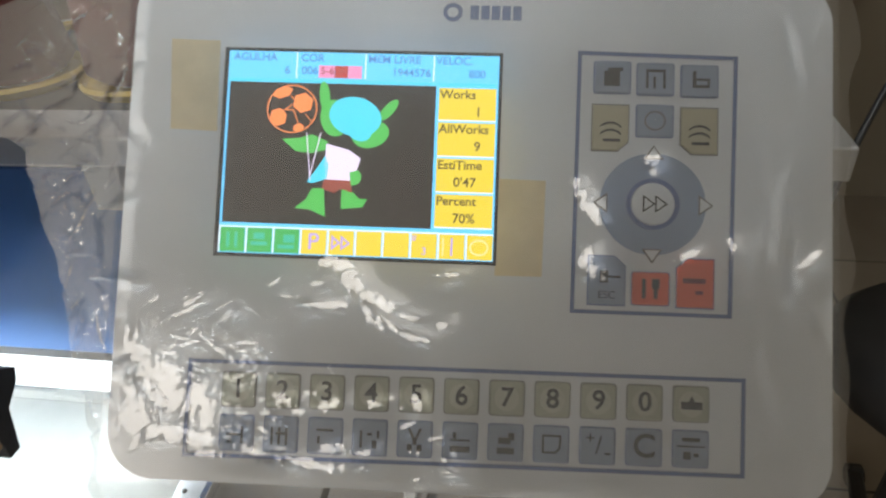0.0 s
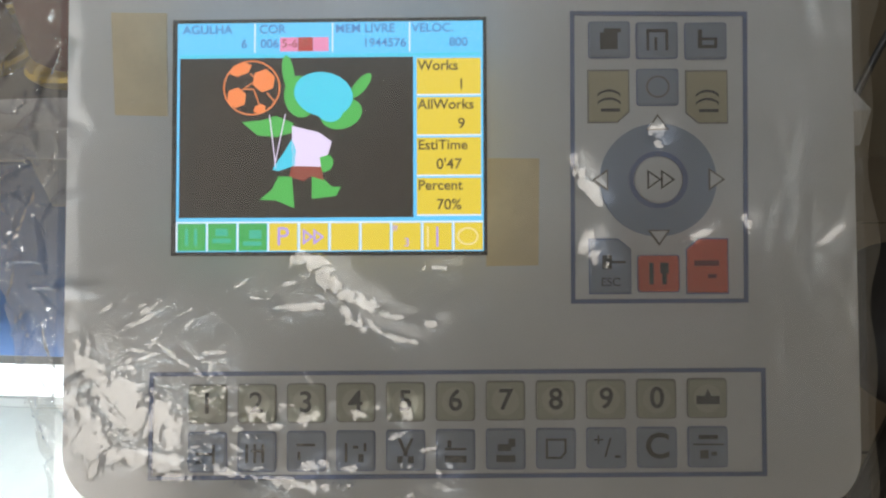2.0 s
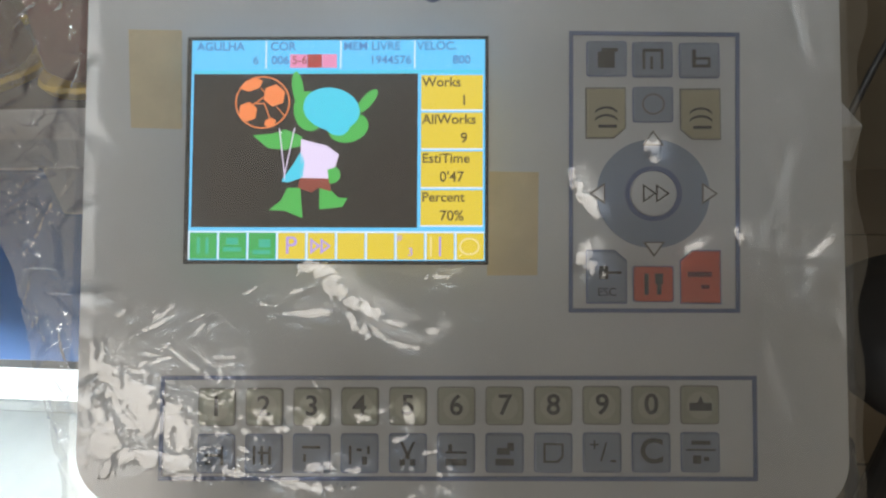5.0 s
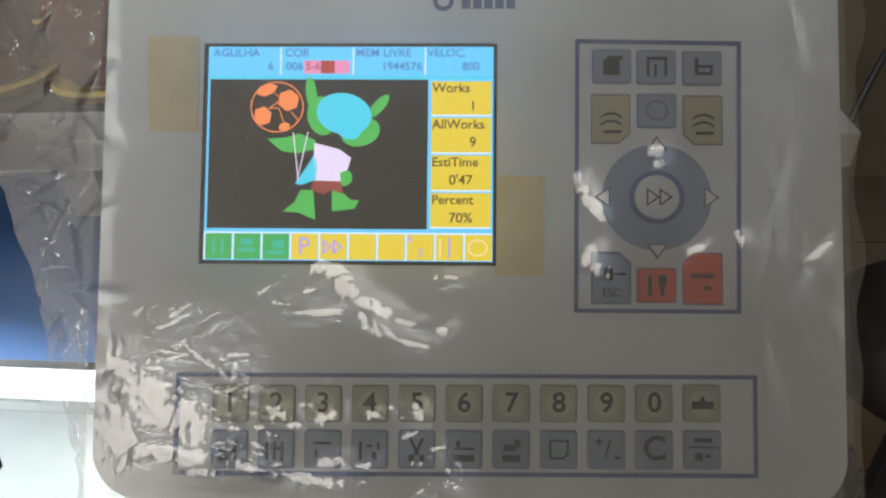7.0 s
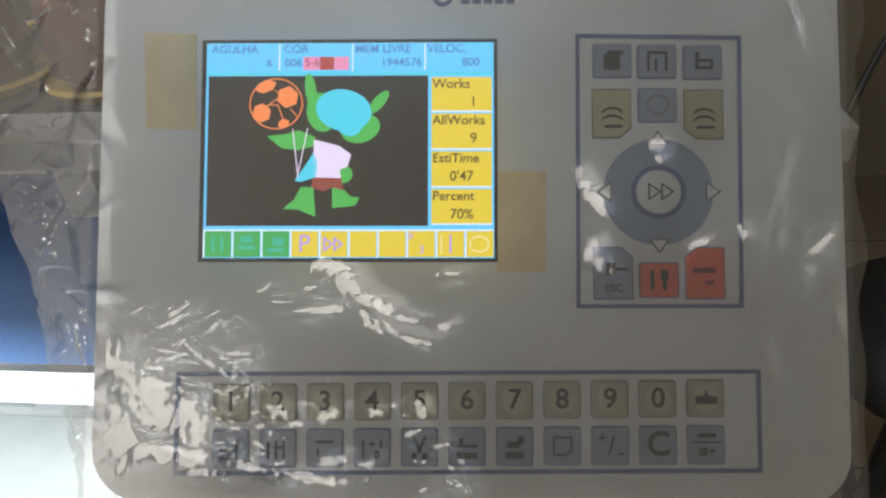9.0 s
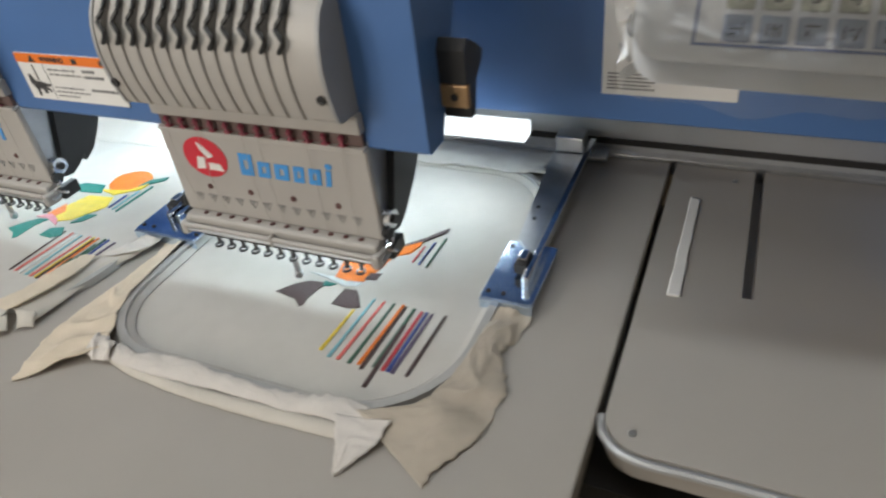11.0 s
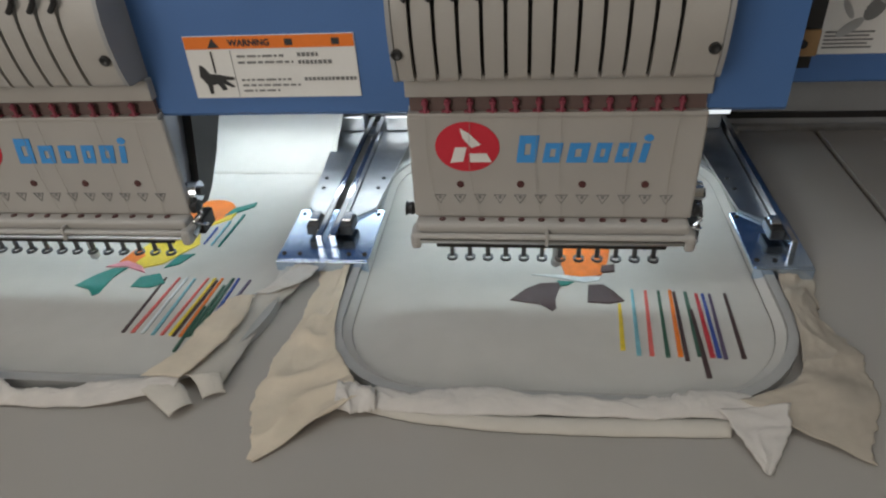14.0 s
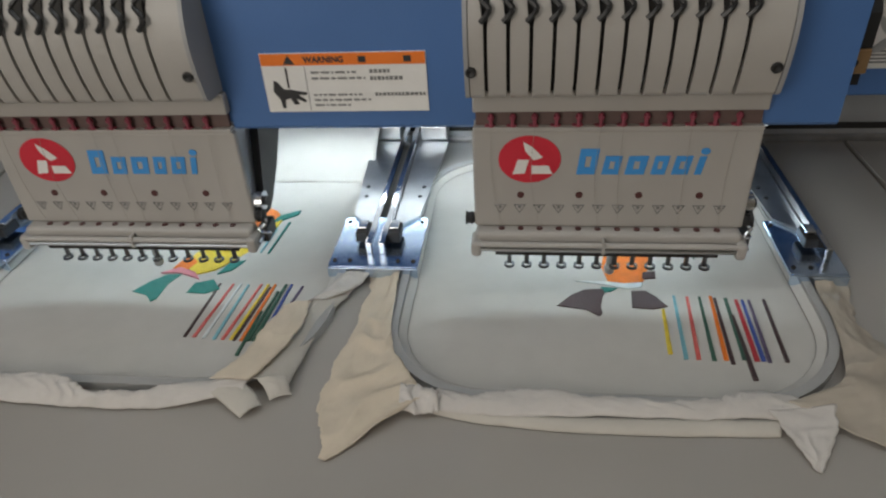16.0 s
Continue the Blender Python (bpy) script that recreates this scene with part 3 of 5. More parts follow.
    # recess with twelve pink pegs above the face plate
    part("thread_shelf", box(-0.104, 0.104, -0.002, 0.0066, 0.9503, 0.9535, 0.0008), CREAM, head)
    part("shelf_back", box(-0.102, 0.102, 0.0025, 0.0066, 0.9537, 0.9653), RECESS, head)
    part("shelf_top", box(-0.104, 0.104, -0.002, 0.0066, 0.9655, 0.9815, 0.0010), CREAM, head)
    for i in range(12):
        x = -0.0905 + 0.0160 * i
        peg = part("thread_peg", rod((x, -0.0005, 0.9536), (x, -0.0010, 0.9640), 0.0015, n=10), PEG, head)
        part("peg_cap", rod((x, -0.0010, 0.9600), (x, -0.0011, 0.9625), 0.0025, n=10), PEG, peg)
        part("peg_base", box(x - 0.0045, x + 0.0030, -0.0012, 0.0026, 0.9536, 0.9549, 0.0004), PEG, peg)
    for n, i in enumerate((0, 2, 5, 6, 9, 11)):
        x = -0.0905 + 0.0160 * i
        part("thread", tube([(x, -0.0032, 0.9536), (x + 0.002 * math.sin(i * 2.1), -0.0030, 0.910), (-0.083 + 0.0153 * i, -0.0036, 0.8662)], 0.00016, 5), THREAD, head, "thin sewing thread")
    # curved cover: thirteen ribs with dark slots between
    profile = [(0.004, 0.982), (-0.016, 0.983), (-0.0215, 0.992), (-0.0255, 1.010), (-0.0265, 1.030), (-0.0225, 1.050), (-0.013, 1.066), (0.004, 1.077)]
    profile = rounded_line(profile)
    inner = [(0.006, 0.984), (-0.012, 0.986), (-0.0185, 1.010), (-0.0190, 1.032), (-0.0150, 1.050), (-0.006, 1.064), (0.006, 1.074)]
    part("slot_core", prism(inner, -0.1030, 0.0975, axis="x"), DARK, head)
    edges = [-0.1035] + [-0.0923 + 0.01493 * i for i in range(12)] + [0.0980]
    for i in range(13):
        a, b = edges[i] + (0.0013 if i else 0), edges[i + 1] - (0.0013 if i < 12 else 0)
        bm = prism(profile, a, b, axis="x")
        # the ribs narrow towards the top, where the slots open
        for v in bm.verts:
            k = max(0.0, min(1.0, (v.co.z - 1.035) / 0.02))
            if i and v.co.x < (a + b) / 2:
                v.co.x += 0.0028 * k
            if i < 12 and v.co.x > (a + b) / 2:
                v.co.x -= 0.0028 * k
        part("rib", bm, CREAM, head)
        if i < 12:
            x = edges[i + 1]
            lever = [(x - 0.003, -0.0275, 1.038), (x + 0.003, -0.028, 1.046), (x - 0.003, -0.0245, 1.054), (x + 0.003, -0.020, 1.063), (x, -0.010, 1.072)]
            part("take_up_lever", tube(lever, 0.0019, 6), BLACK, head)
    for s in (-1, 1):
        side = prism([(y - (0.001 if y < 0 else 0), z) for y, z in profile] + [(0.03, 1.077), (0.03, 0.982)], 0.0985 if s > 0 else -0.1070, 0.1015 if s > 0 else -0.1040, axis="x")
        part("side_cover", side, GREY_COVER, head)
        part("bolt", lathe([(0.0, 0), (0.0037, 0), (0.0037, 0.002), (0.0028, 0.0022), (0.0, 0.0012)], 16, m=pose(0.0938 if s > 0 else -0.1025, -0.0245, 1.0045, 96)), BLACK, head)
        part("side_knob", lathe([(0.003, 0), (0.0055, 0.003), (0.0045, 0.006), (0.006, 0.008), (0.0, 0.009)], 12, m=pose(s * 0.104, 0.004, 0.8715, 0, s * 90, 0)), BLACK, head)
    # thread cutter and wheel on the side of the needle case
    wheel = part("thread_wheel", rod((0.1042, 0.012, 0.882), (0.112, 0.012, 0.882), 0.0085, n=18), STEEL, head)
    part("wheel_hub", rod((0.112, 0.012, 0.882), (0.1145, 0.012, 0.882), 0.004, n=12), BLACK, wheel)
    part("side_spring", tube([(0.106, 0.006, 0.873), (0.113, 0.002, 0.866), (0.107, -0.002, 0.860), (0.114, 0.004, 0.855), (0.108, 0.010, 0.850)], 0.0016, 6), STEEL, head)
    part("side_block", box(0.1038, 0.113, 0.0, 0.022, 0.847, 0.861, 0.0015), BLACK, head)
    part("side_pin", rod((0.108, 0.004, 0.8545), (0.108, -0.010, 0.8520), 0.0022, n=10), DULL_STEEL, head)
    # tension unit on top
    unit = part("tension_unit", box(-0.125, 0.149, 0.020, 0.085, 1.080, 1.275, 0.003), CREAM, head, "cream tension unit with dials and holes")
    part("lower_strip", box(-0.118, 0.094, 0.010, 0.0199, 1.072, 1.094, 0.002), CREAM, unit)
    part("badge", prism(ellipse(-0.026, 1.0845, 0.0095, 0.0065, 24), 0.0092, 0.0099, axis="y"), KNOB_GREEN, unit, "small green round badge")
    for i in range(6):
        x = -0.103 + 0.0435 * i
        dial = part("dial", lathe([(0.0, 0), (0.0145, 0), (0.0145, 0.003), (0.0110, 0.0032), (0.0110, 0.0105), (0.0100, 0.0115), (0.0, 0.0115)], 28, m=pose(x, 0.0198, 1.133, 90)), DIAL, unit, "round grey tension dial")
        part("dial_cap", lathe([(0.0, 0), (0.0048, 0), (0.0048, 0.002), (0.0030, 0.0022), (0.0, 0.0008)], 16, m=pose(x, 0.0083, 1.133, 90)), SATIN, dial)
        part("dial_slot", box(x - 0.004, x + 0.004, 0.0056, 0.0062, 1.1325, 1.1337), DARK, dial)
        part("thread_hole", lathe([(0.0, 0), (0.0032, 0), (0.0032, 0.0006), (0.0, 0.0006)], 12, m=pose(x + 0.009, 0.0198, 1.1080, 90)), DARK, unit)
        part("thread_hole", lathe([(0.0, 0), (0.0032, 0), (0.0032, 0.0006), (0.0, 0.0006)], 12, m=pose(x + 0.024, 0.0198, 1.1080, 90)), DARK, unit)
        part("thread_hole", lathe([(0.0, 0), (0.0036, 0), (0.0036, 0.0006), (0.0, 0.0006)], 12, m=pose(x + 0.004, 0.0198, 1.160, 90)), DARK, unit)
        part("dial", lathe([(0.0, 0), (0.010, 0), (0.010, 0.004), (0.0, 0.005)], 20, m=pose(x + 0.021, 0.0198, 1.185, 90)), DIAL, unit)
        part("thread_hole", lathe([(0.0, 0), (0.0036, 0), (0.0036, 0.0006), (0.0, 0.0006)], 12, m=pose(x + 0.014, 0.0198, 1.210, 90)), DARK, unit)
    return head


KNOB_GREEN = material("green_badge", (0.03, 0.20, 0.09), 0.4, vary=0.1)
head_a = build_head()
head_b = copy_thing(head_a, pose(-PITCH, 0, 0))
# the working needle of each head, which goes up and down
needles = []
for k in range(2):
    needle = thing("working_needle", "dark steel needle bar of the sewing needle", "needle", "working needles", m=pose(-PITCH * k + 0.006, -0.002, 0.8))
    part("needle_bar", rod((0, 0, 0.014), (0, 0, 0.046), 0.0030, n=10), DULL_STEEL, needle)
    part("needle_tip", rod((0, 0, 0.004), (0, 0, 0.0142), 0.0006, 0.0012, n=8), STEEL, needle)
    part("foot_collar", lathe([(0.0022, 0.006), (0.0042, 0.008), (0.0042, 0.013), (0.0031, 0.0145)], 14), DULL_STEEL, needle)
    needles.append(needle)

# ---- hoops, which the pantograph carries ----
carried_things = []
BROWN_T, ORANGE_T = thread_material("dark_brown_stitches", (0.075, 0.045, 0.045)), thread_material("orange_stitches", (0.85, 0.21, 0.02))
TEAL_T, YELLOW_T = thread_material("teal_stitches", (0.012, 0.21, 0.175)), thread_material("yellow_stitches", (0.80, 0.60, 0.05))
WHITE_T, PINK_T = thread_material("pale_stitches", (0.66, 0.70, 0.70)), thread_material("pink_stitches", (0.75, 0.28, 0.33))
CYAN_T, RED_T = thread_material("light_blue_stitches", (0.20, 0.45, 0.52)), thread_material("red_stitches", (0.50, 0.04, 0.05))
GREEN_T, BLUE_T = thread_material("dark_green_stitches", (0.05, 0.13, 0.09)), thread_material("blue_stitches", (0.05, 0.09, 0.35))
PURPLE_T, CORAL_T = thread_material("violet_stitches", (0.12, 0.09, 0.16)), thread_material("coral_stitches", (0.70, 0.14, 0.12))


def build_hoop(x, patches, bars, label):
    hoop = thing("embroidery_hoop", label, "embroidery hoop", "embroidery hoops")
    out, mid, inn = rounded(-0.1775, 0.167, -0.134, 0.238, 0.080, 10, 0.095), rounded(-0.1705, 0.160, -0.127, 0.231, 0.073, 10, 0.088), rounded(-0.1635, 0.153, -0.120, 0.224, 0.066, 10, 0.081)
    bm = bmesh.new()
    ring([(a + x, b) for a, b in out], [(a + x, b) for a, b in mid], TZ + 0.0006, TZ + 0.0085, bm)
    part("outer_ring", bm, HOOP, hoop)
    bm = bmesh.new()
    ring([(a + x, b) for a, b in rounded(-0.1700, 0.1595, -0.1265, 0.2305, 0.0725, 10, 0.0875)], [(a + x, b) for a, b in inn], TZ + 0.0022, TZ + 0.0060, bm)
    bm.verts.ensure_lookup_table()
    for v in bm.verts[2 * len(inn):3 * len(inn)]:
        v.co.z = TZ + 0.0026
    part("inner_ring", bm, FABRIC, hoop, "inner hoop ring covered by white cotton")
    fabric = part("fabric", prism([(a + x, b) for a, b in rounded(-0.1630, 0.1525, -0.1195, 0.2235, 0.0655, 10, 0.0805)], TZ + 0.0006, TZ + 0.0016), FABRIC, hoop, "taut white cotton fabric")
    for n, (mat, pts) in enumerate(patches):
        part("embroidered_patch", prism([(a + x, b) for a, b in pts], TZ + 0.00165, TZ + 0.0024 + 0.00008 * n, 0.0004), mat, fabric)
    for n, (mat, x0, y0, x1, y1, w) in enumerate(bars):
        w *= 0.78
        pts = [(x0 - w * 0.5, y0), (x0 + w * 0.5, y0), (x1 + w * 0.75, y1), (x1 - w * 0.75, y1)]
        part("embroidered_bar", prism([(a + x, b) for a, b in pts], TZ + 0.00165, TZ + 0.0024 + 0.00006 * n), mat, fabric)
    carried_things.append(hoop)
    return hoop


foot_left = [(-0.042, -0.0225), (-0.030, -0.008), (-0.018, 0.0), (0.001, 0.002), (-0.003, -0.008), (-0.0065, -0.022), (-0.0055, -0.031), (-0.0085, -0.035), (-0.018, -0.027)]
foot_right = [(0.021, -0.001), (0.033, 0.0), (0.040, -0.008), (0.048, -0.0205), (0.036, -0.0245), (0.019, -0.023)]
build_hoop(0.0, [
    (ORANGE_T, [(0.003, 0.012), (0.020, 0.009), (0.033, 0.013), (0.040, 0.034), (0.044, 0.058), (0.026, 0.064), (0.004, 0.060), (-0.001, 0.034)]),
    (WHITE_T, [(-0.026, 0.012), (-0.004, 0.008), (0.018, 0.002), (0.030, 0.005), (0.033, 0.012), (0.016, 0.009), (0.002, 0.012)]),
    (BROWN_T, foot_left), (BROWN_T, foot_right),
    (TEAL_T, [(-0.004, 0.004), (0.010, 0.003), (0.004, -0.002), (-0.002, -0.003)]),
    (BROWN_T, [(0.032, 0.016), (0.044, 0.018), (0.045, 0.028), (0.034, 0.026)]),
    (BROWN_T, ellipse(-0.030, 0.078, 0.020, 0.008, 16, 20)),
    (ORANGE_T, [(0.030, 0.056), (0.045, 0.056), (0.058, 0.064), (0.063, 0.078), (0.062, 0.085), (0.050, 0.076), (0.038, 0.066)]),
    (BROWN_T, [(0.030, 0.058), (0.046, 0.071), (0.062, 0.084), (0.070, 0.093), (0.079, 0.104), (0.080, 0.113), (0.071, 0.103), (0.064, 0.092), (0.050, 0.079)]),
    (BROWN_T, [(-0.006, 0.066), (0.026, 0.070), (0.018, 0.098), (-0.008, 0.098)]),
], [
    (YELLOW_T, 0.0435, -0.024, 0.0405, -0.077, 0.003), (CYAN_T, 0.055, -0.006, 0.0512, -0.082, 0.0028), (CORAL_T, 0.0655, -0.007, 0.0602, -0.082, 0.0028),
    (GREEN_T, 0.0755, -0.007, 0.0712, -0.083, 0.0026), (ORANGE_T, 0.0845, -0.006, 0.0800, -0.082, 0.0030), (BROWN_T, 0.0875, -0.008, 0.0840, -0.086, 0.0026),
    (GREEN_T, 0.0960, -0.008, 0.0935, -0.081, 0.0032), (RED_T, 0.1040, -0.010, 0.1018, -0.082, 0.0030), (BLUE_T, 0.1088, -0.010, 0.1064, -0.082, 0.0026),
    (PURPLE_T, 0.1140, -0.010, 0.1105, -0.083, 0.0024), (BROWN_T, 0.1260, -0.009, 0.1230, -0.082, 0.0026), (BROWN_T, 0.0965, -0.030, 0.0955, -0.102, 0.0030),
    (RED_T, 0.066, 0.052, 0.067, 0.078, 0.0015), (BLUE_T, 0.073, 0.050, 0.075, 0.086, 0.0015), (GREEN_T, 0.082, 0.048, 0.083, 0.096, 0.0015),
], "grey plastic hoop holding white cotton with brown and orange embroidery")
build_hoop(-PITCH, [
    (TEAL_T, [(-0.026, -0.016), (-0.016, -0.001), (-0.004, 0.010), (0.010, 0.012), (0.003, -0.004), (0.002, -0.026), (-0.002, -0.030), (-0.010, -0.021)]),
    (TEAL_T, [(0.028, -0.002), (0.044, 0.004), (0.055, -0.010), (0.044, -0.017), (0.026, -0.016)]),
    (YELLOW_T, [(0.022, 0.010), (0.040, 0.018), (0.062, 0.050), (0.054, 0.070), (0.018, 0.066), (0.004, 0.030)]),
    (ORANGE_T, [(-0.003, 0.020), (0.012, 0.016), (0.018, 0.030), (0.004, 0.044)]),
    (PINK_T, [(-0.012, 0.012), (0.006, 0.013), (0.030, 0.004), (0.022, 0.014), (0.004, 0.022)]),
    (TEAL_T, [(0.044, 0.012), (0.056, 0.018), (0.064, 0.034), (0.050, 0.032)]),
    (ORANGE_T, ellipse(0.048, 0.106, 0.027, 0.024, 24, 15)),
    (YELLOW_T, [(0.024, 0.080), (0.050, 0.074), (0.076, 0.094), (0.078, 0.108), (0.062, 0.088)]),
    (TEAL_T, [(0.066, 0.096), (0.092, 0.118), (0.092, 0.126), (0.072, 0.114)]),
    (TEAL_T, [(-0.030, 0.074), (0.0, 0.070), (0.030, 0.074), (0.020, 0.090), (-0.010, 0.088)]),
], [
    (BROWN_T, 0.0525, -0.002, 0.0495, -0.074, 0.0024), (CORAL_T, 0.0650, -0.002, 0.0575, -0.074, 0.0026), (WHITE_T, 0.0720, -0.002, 0.0660, -0.075, 0.0024), (CYAN_T, 0.0795, -0.003, 0.0755, -0.076, 0.0026),
    (CORAL_T, 0.0915, -0.002, 0.0830, -0.076, 0.0024), (YELLOW_T, 0.098, -0.002, 0.0900, -0.076, 0.0024), (BROWN_T, 0.1010, -0.006, 0.0930, -0.077, 0.0020), (ORANGE_T, 0.1045, -0.002, 0.0990, -0.077, 0.0024),
    (GREEN_T, 0.1100, -0.012, 0.1050, -0.077, 0.0026), (GREEN_T, 0.1145, -0.002, 0.1095, -0.077, 0.0030), (BLUE_T, 0.1195, -0.002, 0.1150, -0.076, 0.0022), (PURPLE_T, 0.1305, -0.004, 0.1195, -0.076, 0.0022), (GREEN_T, 0.104, -0.040, 0.1015, -0.094, 0.0022),
    (BLUE_T, 0.066, 0.050, 0.068, 0.078, 0.0015), (CYAN_T, 0.074, 0.048, 0.077, 0.090, 0.0015), (TEAL_T, 0.082, 0.046, 0.087, 0.102, 0.0015),
], "grey plastic hoop holding white cotton with teal, yellow and orange embroidery")


def build_bracket(x, sides, label):
    """The steel arm that grips the hoops on its sides (-1, 1)."""
    br = thing("hoop_bracket", label, "bracket", "hoop brackets")
    z = TZ + 0.0145
    x0, x1 = x + (-0.041 if -1 in sides else -0.006), x + (0.041 if 1 in sides else 0.006)
    plate = part("plate", prism(rounded(x0, x1, 0.011, 0.094, 0.003, 3), z - 0.003, z, 0.0006), PLATE, br, "polished steel plate mirroring the blue beam")
    part("plate_lip", box(x0, x1, 0.009, 0.0115, z - 0.011, z - 0.0005, 0.0008), PLATE, plate)
    for s in sides:
        part("arm", box(min(x + s * 0.003, x + s * 0.009), max(x + s * 0.003, x + s * 0.009), 0.03, 0.285, z + 0.0002, z + 0.012, 0.001), STEEL, br)
        part("arm_plate", prism([(x + s * 0.010, 0.07), (x + s * 0.033, 0.094), (x + s * 0.046, 0.262), (x + s * 0.010, 0.285)][::s], z + 0.0003, z + 0.003), DULL_STEEL, br)
        block = part("clamp_block", box(x + s * 0.015 - 0.006, x + s * 0.015 + 0.006, 0.044, 0.066, z + 0.0032, z + 0.013, 0.0012), BLACK, br)
        part("clamp_top", box(x + s * 0.015 - 0.004, x + s * 0.015 + 0.004, 0.050, 0.064, z + 0.0131, z + 0.0165, 0.0008), STEEL, block)
        part("end_bracket", box(min(x + s * 0.012, x + s * 0.044), max(x + s * 0.012, x + s * 0.044), 0.262, 0.286, z + 0.0035, z + 0.022, 0.002), DULL_STEEL, br)
        for q, r in ((0.022, 0.020), (0.036, 0.020), (0.036, 0.086), (0.028, 0.130), (0.030, 0.150)):
            part("screw", lathe([(0.0, 0), (0.0022, 0), (0.0020, 0.0010), (0.0, 0.0012)], 10, m=pose(x + s * q, r, z + (0.003 if r > 0.1 else 0.0))), BLACK, br)
    part("foot_block", box(x - 0.012, x + 0.012, 0.270, 0.2915, TZ + 0.006, z - 0.0035, 0.001), DULL_STEEL, br)
    carried_things.append(br)
    return br


build_bracket(-0.2045, (-1, 1), "polished steel double bracket between two hoops")
build_bracket(0.1915, (-1,), "polished steel bracket at the end of a hoop")
build_bracket(-0.6005, (1,), "polished steel bracket at the end of a hoop")


def cloth(label, corners, nx, ny, amp, seed, mat=None, ragged=0.004, sag=None):
    ob = part("backing_cloth", sheet(corners, nx, ny, amp, seed, ragged, sag), mat or BACKING, smooth=True)
    tagged(ob, label, "cloth", "backing cloth pieces")
    carried_things.append(ob)
    return ob


def bend(points, v):
    """The place at share v of a soft line through the points."""
    p = [Vector(q) for q in points]
    x = v * (len(p) - 1)
    i = min(int(x), len(p) - 2)
    t = x - i
    p0, p1, p2, p3 = p[max(i - 1, 0)], p[i], p[i + 1], p[min(i + 2, len(p) - 1)]
    return 0.5 * (2 * p1 + (p2 - p0) * t + (2 * p0 - 5 * p1 + 4 * p2 - p3) * t * t + (3 * p1 - p0 - 3 * p2 + p3) * t**3)


def drape(label, inner, outer, nu, nv, seed, mat, fold=0.0015, folds=7.0, bulge=0.0, ragged=0.002, frayed=0.0, fine=0.0004):
    """Cloth hung between two soft edges, with folds that run from the inner to the outer one. ragged, frayed: the unevenness of the outer and the inner edge."""
    own = bmesh.new()
    top, low = [], []
    for j in range(nv + 1):
        v = j / nv
        a, b = bend(inner, v), bend(outer, v)
        across = (b - a).normalized()
        rows = [], []
        for i in range(nu + 1):
            u = i / nu
            wob = noise.noise(Vector((u * 2.0, v * 3.0, seed)))
            ridge = 1 - abs(noise.noise(Vector((u * 0.9 + 0.5 * wob, v * folds + 0.8 * wob, seed + 9.1)))) * 2.2
            small = noise.noise(Vector((u * 5 + seed, v * folds * 3.1, 2.0))) + 0.6 * noise.noise(Vector((u * 11, v * folds * 6.7, seed)))
            uneven = noise.noise(Vector((v * 9, seed, 0.3))) + 0.5 * noise.noise(Vector((v * 27, seed, 0.7))) + 0.3 * noise.noise(Vector((v * 70, seed, 0.9)))
            p = a.lerp(b, u) + across * uneven * (ragged * u**3 - frayed * (1 - u) ** 3)
            p.z += max(0.0, fold * ridge * (0.35 + 0.65 * math.sin(math.pi * min(1.0, u * 0.85 + 0.1)))) + fine * small + bulge * math.sin(math.pi * u) ** 0.7
            p.z = max(p.z, TZ + 0.0011)
            rows[0].append(own.verts.new(p))
            rows[1].append(own.verts.new(p - Vector((0, 0, 0.0006))))
        top.append(rows[0])
        low.append(rows[1])
    for j in range(nv):
        for i in range(nu):
            own.faces.new((top[j][i], top[j][i + 1], top[j + 1][i + 1], top[j + 1][i]))
            own.faces.new((low[j][i], low[j + 1][i], low[j + 1][i + 1], low[j][i + 1]))
        own.faces.new((top[j][0], top[j + 1][0], low[j + 1][0], low[j][0]))
        own.faces.new((top[j][nu], low[j][nu], low[j + 1][nu], top[j + 1][nu]))
    for i in range(nu):
        own.faces.new((top[0][i], low[0][i], low[0][i + 1], top[0][i + 1]))
        own.faces.new((top[nv][i], top[nv][i + 1], low[nv][i + 1], low[nv][i]))
    ob = part("backing_cloth", own, mat, smooth=True)
    tagged(ob, label, "cloth", "backing cloth pieces")
    carried_things.append(ob)
    return ob


T = TZ
# round the hoop at the end of the machine
drape("creased beige backing cloth between two hoops", [(-0.180, 0.008, T + 0.009), (-0.1765, -0.040, T + 0.0090), (-0.1705, -0.085, T + 0.0092), (-0.152, -0.116, T + 0.0098), (-0.138, -0.137, T + 0.0100)], [(-0.203, 0.010, T + 0.0025), (-0.208, -0.050, T + 0.0012), (-0.213, -0.100, T + 0.0012), (-0.214, -0.148, T + 0.0012), (-0.199, -0.190, T + 0.0012)], 50, 110, 21, BACKING, 0.0052, 5.0, 0.0, 0.006, 0.0015, 0.0005)
drape("pale frayed cloth edge along the front of a hoop", [(-0.143, -0.131, T + 0.0095), (-0.105, -0.134, T + 0.0100), (-0.060, -0.127, T + 0.0110), (-0.010, -0.131, T + 0.0110), (0.050, -0.130, T + 0.0105), (0.082, -0.123, T + 0.0110), (0.132, -0.128, T + 0.0095)], [(-0.139, -0.143, T + 0.0060), (-0.100, -0.1475, T + 0.0062), (-0.050, -0.1465, T + 0.0062), (0.0, -0.1445, T + 0.0062), (0.050, -0.1445, T + 0.0062), (0.085, -0.1410, T + 0.0062), (0.118, -0.1420, T + 0.0060)], 16, 220, 3, FRILL, 0.0012, 16.0, 0.0022, 0.0014, 0.0048)
